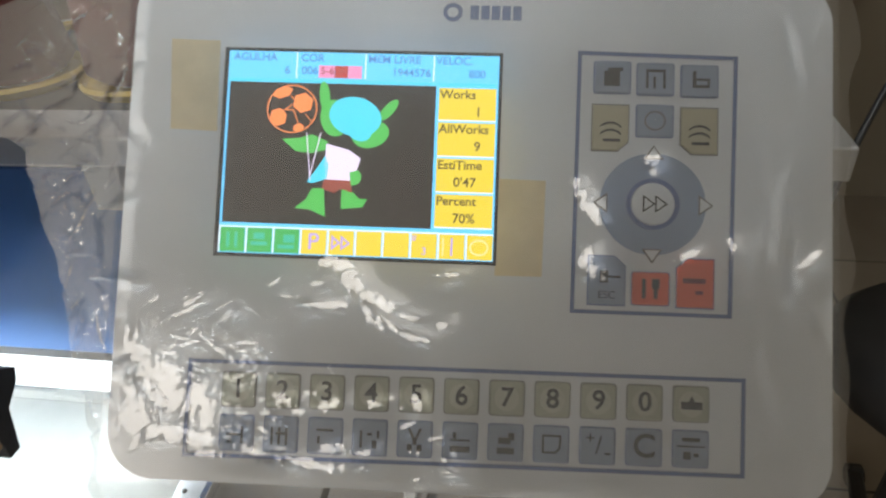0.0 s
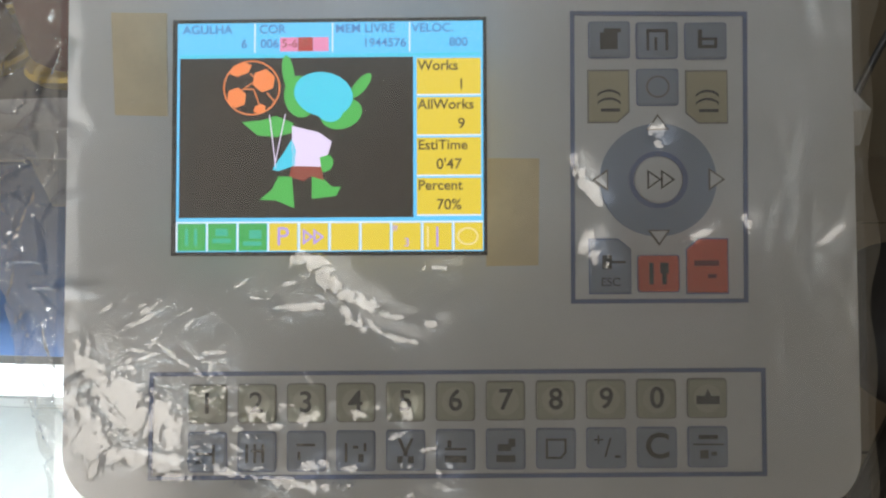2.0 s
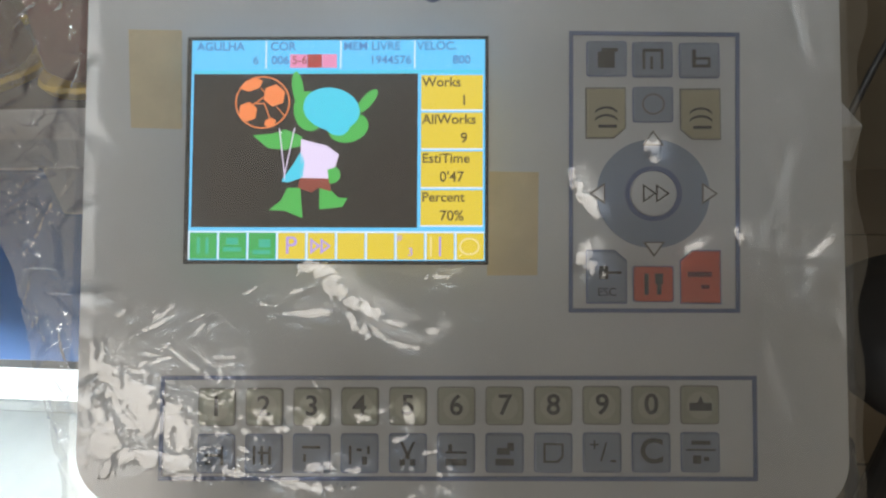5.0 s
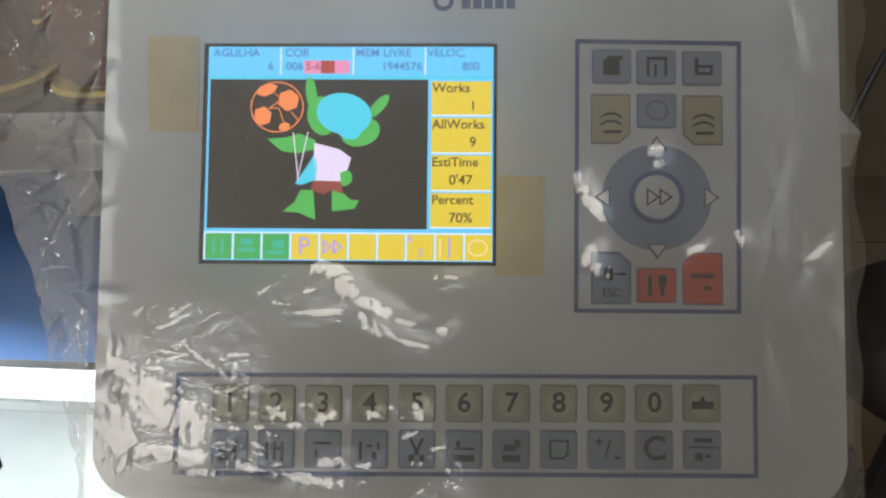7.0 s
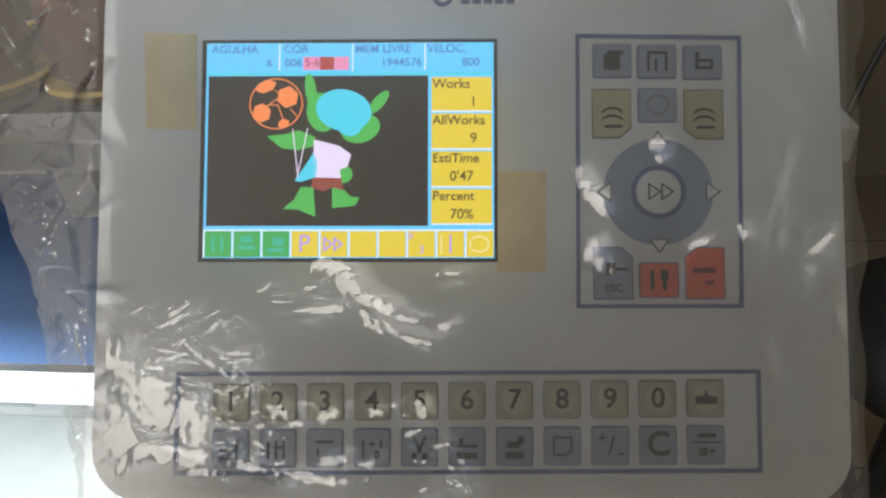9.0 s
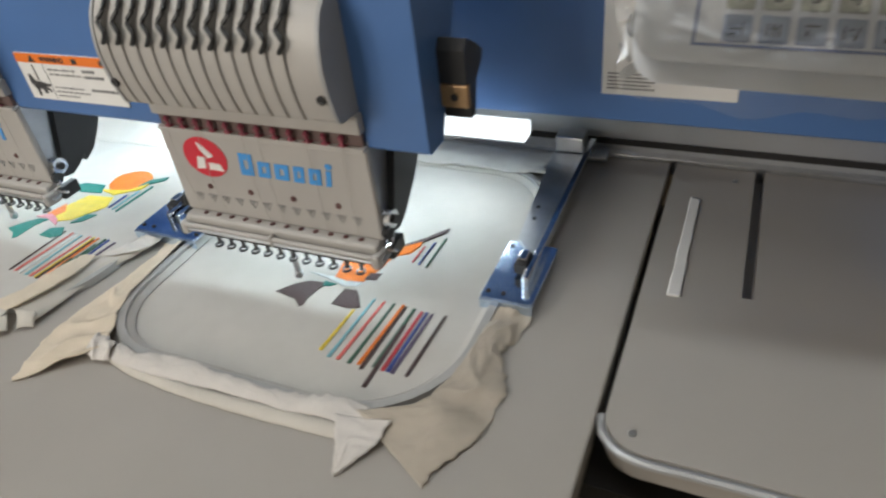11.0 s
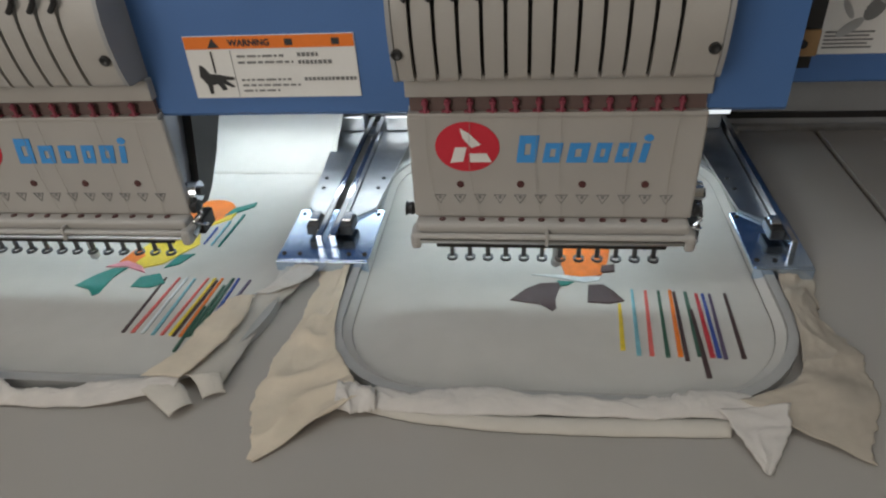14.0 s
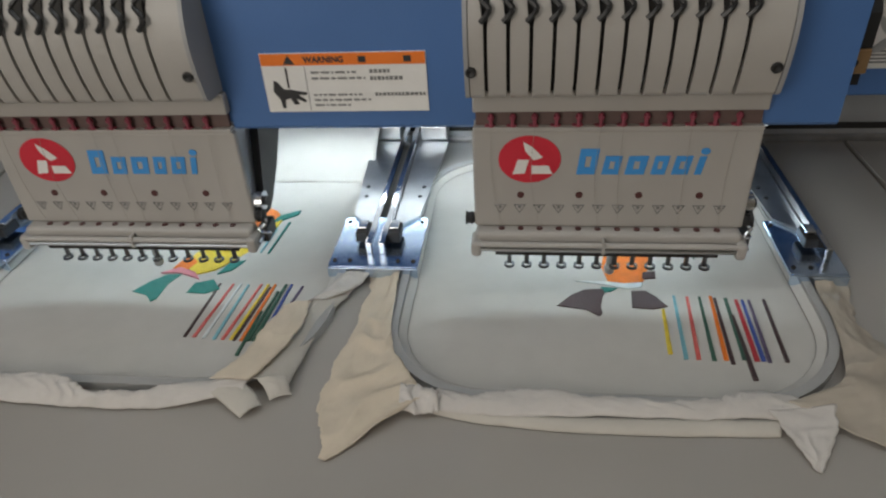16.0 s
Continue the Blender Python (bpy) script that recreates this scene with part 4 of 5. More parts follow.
drape("rolled hem of backing cloth on the grey table", [(-0.140, -0.1395, T + 0.0040), (-0.090, -0.1450, T + 0.0042), (0.0, -0.1440, T + 0.0042), (0.102, -0.1395, T + 0.0040)], [(-0.138, -0.1430, T + 0.0015), (-0.091, -0.1525, T + 0.0015), (-0.004, -0.1560, T + 0.0015), (0.098, -0.1520, T + 0.0015)], 14, 90, 8, BACKING_PALE, 0.0003, 3.0, 0.0030, 0.0006, 0.0, 0.0001)
drape("curled cloth corner at the front of a hoop", [(-0.157, -0.128, T + 0.0110), (-0.144, -0.128, T + 0.0120), (-0.130, -0.133, T + 0.0110)], [(-0.156, -0.146, T + 0.0070), (-0.144, -0.150, T + 0.0060), (-0.128, -0.147, T + 0.0060)], 22, 30, 27, FRILL, 0.0030, 2.5, 0.0035, 0.002, 0.0025)
drape("creased beige backing cloth beside the end bracket", [(0.170, 0.008, T + 0.008), (0.1665, -0.030, T + 0.0095), (0.160, -0.080, T + 0.0100), (0.146, -0.112, T + 0.0105), (0.106, -0.130, T + 0.0100)], [(0.196, 0.010, T + 0.0025), (0.188, -0.030, T + 0.0015), (0.199, -0.066, T + 0.0012), (0.197, -0.105, T + 0.0012), (0.178, -0.170, T + 0.0012)], 50, 100, 33, BACKING_THIN, 0.0050, 5.0, 0.0, 0.007, 0.0015, 0.0005)
drape("thin white cloth corner lying on the table", [(0.092, -0.138, T + 0.0105), (0.102, -0.157, T + 0.0050), (0.112, -0.179, T + 0.0012)], [(0.136, -0.132, T + 0.0120), (0.131, -0.153, T + 0.0060), (0.114, -0.180, T + 0.0012)], 24, 26, 37, FRILL, 0.0030, 3.0, 0.0, 0.002, 0.0015)
# round the other hoop
drape("long folded strip of pale cloth beside a hoop", [(-0.229, 0.006, T + 0.0110), (-0.240, -0.022, T + 0.0115), (-0.258, -0.055, T + 0.0115), (-0.273, -0.095, T + 0.0115), (-0.286, -0.128, T + 0.0110)], [(-0.211, 0.008, T + 0.0060), (-0.222, -0.020, T + 0.0050), (-0.233, -0.050, T + 0.0045), (-0.239, -0.095, T + 0.0045), (-0.243, -0.127, T + 0.0050)], 26, 70, 41, BACKING_PALE, 0.0016, 2.5, 0.0030, 0.0015, 0.002)
drape("beige cloth flap folded over the edge of a hoop", [(-0.268, -0.046, T + 0.0140), (-0.277, -0.075, T + 0.0140), (-0.282, -0.102, T + 0.0140), (-0.300, -0.131, T + 0.0135)], [(-0.246, -0.042, T + 0.0160), (-0.245, -0.066, T + 0.0165), (-0.252, -0.100, T + 0.0165), (-0.268, -0.133, T + 0.0155)], 22, 46, 44, BACKING, 0.0016, 3.0, 0.0020, 0.0025, 0.002)
drape("white cloth tuck under a steel bracket", [(-0.222, 0.006, T + 0.0125), (-0.233, -0.014, T + 0.0135), (-0.250, -0.038, T + 0.0135)], [(-0.207, 0.006, T + 0.0100), (-0.214, -0.012, T + 0.0095), (-0.238, -0.036, T + 0.0130)], 14, 26, 46, FRILL, 0.0022, 4.0, 0.001, 0.0015, 0.0015)
drape("folded end of a backing cloth strip", [(-0.301, -0.138, T + 0.0105), (-0.285, -0.148, T + 0.0085), (-0.268, -0.159, T + 0.0050)], [(-0.274, -0.130, T + 0.0115), (-0.264, -0.138, T + 0.0100), (-0.256, -0.147, T + 0.0060)], 16, 16, 47, BACKING_PALE, 0.0006, 2.0, 0.0020, 0.0006, 0.0)
drape("folded end of a backing cloth strip", [(-0.264, -0.128, T + 0.0120), (-0.258, -0.133, T + 0.0090), (-0.252, -0.141, T + 0.0040)], [(-0.244, -0.122, T + 0.0110), (-0.241, -0.128, T + 0.0080), (-0.238, -0.134, T + 0.0035)], 12, 12, 48, BACKING_PALE, 0.0006, 2.0, 0.0020, 0.0006, 0.0)
drape("pale frayed cloth edge along the front of a hoop", [(-0.545, -0.122, T + 0.0095), (-0.470, -0.129, T + 0.0110), (-0.420, -0.131, T + 0.0130), (-0.390, -0.142, T + 0.0105), (-0.354, -0.143, T + 0.0100), (-0.318, -0.133, T + 0.0110), (-0.268, -0.124, T + 0.0130)], [(-0.540, -0.144, T + 0.0060), (-0.470, -0.151, T + 0.0040), (-0.420, -0.153, T + 0.0030), (-0.390, -0.154, T + 0.0030), (-0.354, -0.153, T + 0.0030), (-0.318, -0.149, T + 0.0040), (-0.272, -0.139, T + 0.0110)], 20, 200, 4, FRILL, 0.0014, 14.0, 0.0022, 0.0012, 0.0034)
cloth("white cotton cloth hanging over the rail behind a hoop", [(-0.590, 0.338, T + 0.060), (-0.236, 0.338, T + 0.060), (-0.240, 0.188, T + 0.0020), (-0.585, 0.188, T + 0.0020)], 60, 40, 0.0016, 61, FABRIC, 0.002, lambda u, v: 0.012 * math.sin(math.pi * v) - 0.0008)
cloth("white cotton edge gathered behind a hoop", [(-0.02, 0.268, T + 0.010), (0.150, 0.268, T + 0.010), (0.146, 0.222, T + 0.0085), (-0.02, 0.222, T + 0.0085)], 40, 16, 0.0030, 63, FABRIC, 0.006)
cloth("crumpled beige backing cloth at the far side of a hoop", [(-0.596, 0.0, T + 0.003), (-0.568, 0.0, T + 0.003), (-0.535, -0.150, T + 0.003), (-0.60, -0.17, T + 0.0015)], 18, 30, 0.006, 51, BACKING, 0.006)

# ---- emergency stop ----
stop = thing("emergency_stop_box", "blue metal box with a red emergency stop button on the table", "switch box")
part("casing", prism([(0.117, T + 0.0002), (0.285, T + 0.0002), (0.285, T + 0.085), (0.262, T + 0.085), (0.117, T + 0.010)], 0.511, 0.596, axis="x"), BLUE, stop)
slope = pose(0, 0.117, T + 0.010, math.degrees(math.atan2(0.075, 0.145)), 0, 0)
plate = part("switch_plate", prism(rounded(0.516, 0.593, 0.004, 0.028, 0.0115, 6), 0.0003, 0.0010), WHITE, stop, "white oval switch label")
plate.matrix_local = slope
badge = part("orange_badge", lathe([(0.0, 0), (0.0112, 0), (0.0112, 0.0012), (0.0, 0.0013)], 24, m=pose(0.5285, 0.0165, 0.0011)), ORANGE, stop, "round orange badge")
badge.matrix_local = slope
ring_mark = bmesh.new()
ring(ellipse(0.5285, 0.0165, 0.0075, 0.0075, 20), ellipse(0.5285, 0.0165, 0.0060, 0.0060, 20), 0.0024, 0.0027, ring_mark)
mark = part("badge_ring", ring_mark, YELLOW, badge)
collar = part("collar", lathe([(0.0, 0), (0.0165, 0), (0.0165, 0.010), (0.010, 0.012), (0.010, 0.022), (0.0, 0.022)], 24, m=pose(0, 0, -0.004)), BLACK, stop)
collar.matrix_local = slope @ pose(0.556, 0.040, 0.004, 20, 0, 0)
knob = part("button", lathe([(0.009, 0.022), (0.0165, 0.024), (0.0178, 0.028), (0.0172, 0.034), (0.0140, 0.0375), (0.0, 0.039)], 32, m=pose(0, 0, -0.004)), BUTTON_RED, stop, "red mushroom button", True)
knob.matrix_local = slope @ pose(0.556, 0.034, 0.004, 32, 0, 0)
for i in range(2):
    line = part("text_line", box(0.577, 0.589, 0.013 + 0.005 * i, 0.0152 + 0.005 * i, 0.0011, 0.0014), RED, stop)
    line.matrix_local = slope

# white strip laid on the table in place of a bright reflection
gleam_strip = part("table_gleam", sheet([(-0.0055, 0.080, T + 0.0012), (0.0055, 0.080, T + 0.0012), (0.0050, 0.235, T + 0.0012), (-0.0045, 0.238, T + 0.0012)], 6, 50, 0.0003, 71, 0.0010), WHITE, smooth=True)
tagged(gleam_strip, "narrow white strip standing in for a moving reflection on the grey table", "paper")

# ---- control panel ----
PANEL_POSE = Matrix(((0.99414, -0.00933, 0.10769, 0.39838), (0.09016, 0.62110, -0.77853, 0.07953), (-0.05962, 0.78368, 0.61830, 1.14453), (0, 0, 0, 1)))
panel = thing("control_panel", "grey control panel with lit colour display and flat keys", "control panel", m=PANEL_POSE)
part("housing", prism(rounded(-0.100, 0.1945, -0.138, 0.080, 0.020, 10), -0.048, 0.0, 0.004), PANEL, panel)
part("support_arm", box(0.02, 0.08, -0.02, 0.04, -0.16, -0.0485, 0.006), GREY_COVER, panel)
part("bezel", prism([(-0.0596, -0.0447), (0.0590, -0.0447), (0.0590, 0.0447), (-0.0596, 0.0447)], 0.0001, 0.0006), BEZEL, panel)
LIT = {
    "cyan": glowing("lit_cyan", (0.10, 0.52, 0.90), 0.95), "black": glowing("lit_black", (0.009, 0.006, 0.005), 0.9), "yellow": glowing("lit_yellow", (0.72, 0.55, 0.035), 0.9),
    "green": glowing("lit_green", (0.035, 0.36, 0.075), 0.9), "white": glowing("lit_white", (0.72, 0.82, 0.95), 0.9), "ink": glowing("lit_ink", (0.16, 0.11, 0.02), 0.6),
    "blue": glowing("lit_blue", (0.05, 0.20, 0.50), 0.9), "red": glowing("lit_red", (0.42, 0.045, 0.04), 0.9), "pink": glowing("lit_pink", (0.75, 0.25, 0.45), 0.9),
    "orange": glowing("lit_orange", (0.80, 0.22, 0.06), 0.95), "sky": glowing("lit_sky", (0.05, 0.55, 0.75), 0.95), "lilac": glowing("lit_lilac", (0.72, 0.62, 0.85), 0.95), "brown": glowing("lit_brown", (0.25, 0.045, 0.03), 0.9), "leaf": glowing("lit_leaf", (0.06, 0.42, 0.07), 0.9), "teal": glowing("lit_teal", (0.03, 0.42, 0.30), 0.9), "pale": glowing("lit_pale_yellow", (0.80, 0.68, 0.30), 0.9), "purple": glowing("lit_purple", (0.40, 0.30, 0.75), 0.9),
}
display = part("display", prism([(-0.0576, -0.0432), (0.0576, -0.0432), (0.0576, 0.0432), (-0.0576, 0.0432)], 0.0007, 0.0009), LIT["cyan"], panel, "lit colour display")


def lit(name, pts, colour, level):
    return part(name, prism(pts, 0.0009 + 0.00008 * level, 0.00097 + 0.00008 * level), LIT[colour], display)


def rect(a, b, c, d):
    return [(a, c), (b, c), (b, d), (a, d)]


lit("plot_area", rect(-0.0566, 0.0315, -0.0305, 0.0298), "black", 0)
ys = (0.0295, 0.0148, -0.0004, -0.0155, -0.0303)
for i, (word, value) in enumerate((("Works", "1"), ("AllWorks", "9"), ("EstiTime", "0'47"), ("Percent", "70%"))):
    lit("value_field", rect(0.0328, 0.0568, ys[i + 1] + 0.0008, ys[i] - 0.0004), "yellow", 0)
    lit("field_edge", rect(0.0328, 0.0568, ys[i + 1] + 0.0002, ys[i + 1] + 0.0008), "white", 0)
    letters(word, 0.0052, 0.0332, ys[i] - 0.0033, 0.00115, LIT["ink"], display, align="LEFT", wide=1.02, bold=0.00009)
    letters(value, 0.0056, 0.0495, ys[i] - 0.0105, 0.00115, LIT["ink"], display, align="RIGHT" if i > 1 else "CENTER", wide=1.0, bold=0.00009)
for word, value, a, b in (("AGULHA", "6", -0.0555, -0.0310), ("COR", "006", -0.0265, -0.0190), ("MEM LIVRE", "1944576", 0.0022, 0.0290), ("VELOC.", "800", 0.0310, 0.0520)):
    letters(word, 0.0046, a, 0.0405, 0.00115, LIT["blue"], display, align="LEFT", wide=1.02, bold=0.00008)
    letters(value, 0.0046, b, 0.0350, 0.00115, LIT["blue"], display, align="RIGHT", wide=1.02, bold=0.00008)
for x in (-0.0282, 0.0012, 0.0302):
    lit("header_line", rect(x - 0.00025, x + 0.00025, 0.0318, 0.0430), "white", 1)
lit("colour_cell", rect(-0.0187, -0.0120, 0.0322, 0.0375), "pink", 1)
lit("colour_cell", rect(-0.0119, -0.0062, 0.0322, 0.0375), "red", 1)
lit("colour_cell", rect(-0.0061, -0.0003, 0.0322, 0.0375), "pink", 1)
letters("5-6-7-", 0.0044, -0.0180, 0.0350, 0.00125, LIT["brown"], display, align="LEFT", wide=1.05)
lit("header_base", rect(-0.0570, 0.0570, 0.0300, 0.0312), "sky", 0)
for i in range(10):
    x = -0.0576 + 0.01152 * i
    lit("icon_cell", rect(x + 0.0007, x + 0.01120, -0.0428, -0.0326), "green" if i < 3 else "yellow", 0)
    lit("icon_edge", rect(x, x + 0.0006, -0.0430, -0.0320), "white", 1)
lit("icon_edge", rect(-0.0574, 0.0574, -0.0325, -0.0319), "white", 0)
letters("P", 0.0098, -0.0174, -0.0378, 0.00115, LIT["purple"], display)
for x in (-0.0098, -0.0058):
    bm = bmesh.new()
    ring([(x, -0.0408), (x + 0.0040, -0.0377), (x, -0.0346)], [(x + 0.0008, -0.0393), (x + 0.0028, -0.0377), (x + 0.0008, -0.0361)], 0.0010, 0.0012, bm)
    part("icon_arrow", bm, LIT["purple"], display)
letters("#", 0.0036, 0.0247, -0.0344, 0.00115, LIT["purple"], display)
letters("3", 0.0046, 0.0290, -0.0400, 0.00115, LIT["purple"], display)
for i, cells in enumerate((((0.3, 0.2, 0.4, 0.8), (0.6, 0.2, 0.7, 0.8)), ((0.2, 0.3, 0.8, 0.45), (0.3, 0.55, 0.7, 0.8)), ((0.2, 0.2, 0.8, 0.35), (0.4, 0.45, 0.8, 0.75)))):
    for a, b, c, d in cells:
        x = -0.0576 + 0.01152 * i
        lit("icon_mark", rect(x + 0.0115 * a, x + 0.0115 * c, -0.0430 + 0.0105 * b, -0.0430 + 0.0105 * d), "teal", 1)
lit("icon_mark", rect(0.0400, 0.0408, -0.0415, -0.0340), "purple", 1)
lit("icon_mark", rect(0.0365, 0.0372, -0.0415, -0.0340), "pale", 1)
bm = bmesh.new()
ring(ellipse(0.0517, -0.0377, 0.0040, 0.0034, 20), ellipse(0.0517, -0.0377, 0.0033, 0.0027, 20), 0.00098, 0.00112, bm)
part("icon_mark", bm, LIT["pale"], display)
# the stitched design on the display, as plain patches of colour
for cx, cy, rx, ry, a, colour in ((-0.0155, 0.0240, 0.0022, 0.0068, 8, "leaf"), (0.0118, 0.0190, 0.0022, 0.0058, -40, "leaf"), (0.0045, 0.0085, 0.0080, 0.0058, 15, "leaf"),
                                  (-0.0110, 0.0150, 0.0060, 0.0080, 10, "leaf"), (-0.0022, 0.0158, 0.0112, 0.0084, -12, "sky"),
                                  (0.0000, 0.0100, 0.0052, 0.0045, -25, "sky"), (-0.0020, -0.0100, 0.0036, 0.0034, 20, "leaf")):
    lit("design_patch", ellipse(cx, cy, rx, ry, 22, a), colour, 1 if colour == "leaf" else 2 if colour == "sky" else 3)
for pts, colour, level in (
    ([(-0.0330, 0.0055), (-0.0250, 0.0062), (-0.0200, 0.0078), (-0.0135, 0.0050), (-0.0135, 0.0015), (-0.0200, -0.0002), (-0.0270, 0.0005)], "leaf", 1),
    ([(-0.0140, 0.0040), (-0.0040, 0.0015), (0.0010, -0.0020), (-0.0005, -0.0070), (-0.0035, -0.0080), (-0.0030, -0.0115), (-0.0140, -0.0115)], "lilac", 2),
    ([(-0.0170, -0.0060), (-0.0140, -0.0010), (-0.0125, -0.0050), (-0.0130, -0.0110), (-0.0190, -0.0130), (-0.0215, -0.0125)], "sky", 2),
    ([(-0.0140, -0.0112), (-0.0030, -0.0115), (-0.0020, -0.0165), (-0.0070, -0.0150), (-0.0095, -0.0170), (-0.0150, -0.0150)], "brown", 3),
    ([(-0.0190, -0.0150), (-0.0140, -0.0152), (-0.0130, -0.0270), (-0.0200, -0.0240), (-0.0262, -0.0238), (-0.0215, -0.0200)], "leaf", 2),
    ([(-0.0065, -0.0150), (-0.0020, -0.0160), (0.0010, -0.0190), (0.0045, -0.0190), (0.0025, -0.0225), (-0.0065, -0.0235)], "leaf", 2),
):
    lit("design_patch", pts, colour, level)
bm = bmesh.new()
ring(ellipse(-0.0293, 0.0185, 0.0108, 0.0104, 32), ellipse(-0.0293, 0.0185, 0.0103, 0.0099, 32), 0.00098, 0.00110, bm)
part("design_ring", bm, LIT["orange"], display)
for cx, cy, rx, ry in ((-0.0247, 0.0212, 0.0045, 0.0045), (-0.0350, 0.0148, 0.0038, 0.0040), (-0.0335, 0.0255, 0.0045, 0.0025), (-0.0262, 0.0105, 0.0025, 0.0018)):
    lit("design_patch", ellipse(cx, cy, rx, ry, 6, 20), "orange", 2)
for a, b in (((-0.0290, 0.0205), (-0.0330, 0.0175)), ((-0.0285, 0.0180), (-0.0262, 0.0115)), ((-0.0320, 0.0180), (-0.0285, 0.0180)), ((-0.0300, 0.0240), (-0.0285, 0.0225)), ((-0.0235, 0.0165), (-0.0205, 0.0130)), ((-0.0225, 0.0082), (-0.0200, -0.0120)), ((-0.0165, 0.0085), (-0.0205, -0.0110))):
    d = (Vector(b) - Vector(a)).normalized() * 0.0002
    lit("design_line", [(a[0] - d.y, a[1] + d.x), (a[0] + d.y, a[1] - d.x), (b[0] + d.y, b[1] - d.x), (b[0] - d.y, b[1] + d.x)], "orange" if b[1] > 0 else "lilac", 2)

# printed frames and the direction ring
TILT = 0.0135
skew = lambda u, v: (u, v + TILT * (u - 0.05))
for pts in ([(0.0905, -0.0620), (0.1538, -0.0618), (0.1552, 0.0448), (0.0911, 0.0458)], [(-0.0668, -0.1272), (0.1595, -0.1248), (0.1596, -0.0871), (-0.0664, -0.0888)]):
    cx, cy = sum(p[0] for p in pts) / 4, sum(p[1] for p in pts) / 4
    bm = bmesh.new()
    ring([(a + math.copysign(0.0008, a - cx), b + math.copysign(0.0008, b - cy)) for a, b in pts], [(a - math.copysign(0.0008, a - cx), b - math.copysign(0.0008, b - cy)) for a, b in pts], 0.0001, 0.0005, bm)
    part("keypad_outline", bm, LINE_BLUE, panel, "printed blue outline")
nav = (0.1222, -0.0171)
bm = bmesh.new()
ring(ellipse(*nav, 0.0215, 0.0210, 48), ellipse(*nav, 0.0108, 0.0106, 48), 0.0001, 0.0006, bm)
part("direction_ring", bm, RING_BLUE, panel, "blue-grey direction ring")
bm = bmesh.new()
ring(ellipse(*nav, 0.0108, 0.0106, 40), ellipse(*nav, 0.0090, 0.0088, 40), 0.0001, 0.0012, bm)
part("centre_ring", bm, LINE_BLUE, panel)


def key(pts, mat, high=0.0012):
    rim = [(p[0] + (p[0] - sum(q[0] for q in pts) / len(pts)) * 0.05, p[1] + (p[1] - sum(q[1] for q in pts) / len(pts)) * 0.05) for p in pts]
    k = part("key", prism(pts, 0.0005, high, 0.0005), mat, panel)
    part("key_rim", prism(rim, 0.0001, 0.0005), LINE_BLUE if mat in (KEY_BLUE, KEY_RED) else GREY_INK, k)
    return k


def keymark(k, pts, z=0.00125, mat=None):
    return part("key_mark", prism(pts, z, z + 0.0002), mat or INK, k)


centre = part("key", prism(ellipse(*nav, 0.0088, 0.0086, 32), 0.0001, 0.0014, 0.0004), PANEL, panel)
for dx in (-0.0042, 0.0008):
    a, b = nav[0] + dx, nav[1]
    bm = bmesh.new()
    ring([(a, b - 0.0036), (a + 0.0052, b), (a, b + 0.0036)], [(a + 0.0006, b - 0.0026), (a + 0.0042, b), (a + 0.0006, b + 0.0026)], 0.00145, 0.0016, bm)
    part("key_mark", bm, INK, centre)
for a in (0, 90, 180, 270):
    c, s = math.cos(radians(a)), math.sin(radians(a))
    tri = [(0.0245, 0.0), (0.0185, 0.0042), (0.0185, -0.0042)]
    out = [(nav[0] + p * c - q * s, nav[1] + p * s + q * c) for p, q in tri]
    inn = [(nav[0] + (0.0204 + (p - 0.0204) * 0.72) * c - q * 0.72 * s, nav[1] + (0.0204 + (p - 0.0204) * 0.72) * s + q * 0.72 * c) for p, q in tri]
    k = part("arrow_key", prism(out, 0.0006, 0.0010), GREY_INK, panel)
    part("key_mark", prism(inn, 0.00102, 0.0013), PANEL, k)
# number and function rows
digits = "1234567890"
icons = {
    0: ((-0.004, -0.001, 0.002, 0.0), (0.002, -0.004, 0.003, 0.003), (-0.004, -0.004, -0.001, -0.003)),
    1: ((-0.004, -0.004, -0.003, 0.003), (-0.001, -0.004, 0.0, 0.003), (0.002, -0.004, 0.003, 0.003), (-0.002, 0.0, 0.002, 0.001)),
    2: ((-0.0035, 0.002, 0.0035, 0.003), (-0.003, -0.003, -0.002, 0.0)),
    3: ((-0.004, -0.004, -0.003, 0.003), (-0.001, 0.001, 0.001, 0.002), (0.001, -0.004, 0.003, -0.001), (0.003, 0.0, 0.004, 0.003)),
    4: ((-0.003, -0.0045, -0.001, -0.002), (0.001, -0.0045, 0.003, -0.002), (-0.0008, -0.002, 0.0008, 0.0)),
    5: ((-0.004, 0.000, 0.004, 0.0008), (-0.003, 0.001, -0.0015, 0.0035), (-0.004, -0.0045, 0.004, -0.002)),
    6: ((-0.003, -0.0005, 0.002, 0.002), (0.001, 0.001, 0.0035, 0.004), (-0.0035, -0.0045, 0.0035, -0.002)),
    10: ((-0.0035, 0.003, 0.0035, 0.0045), (-0.0055, 0.0008, 0.0055, 0.0014), (-0.003, -0.004, 0.000, -0.001), (0.001, -0.003, 0.003, -0.0015)),
}
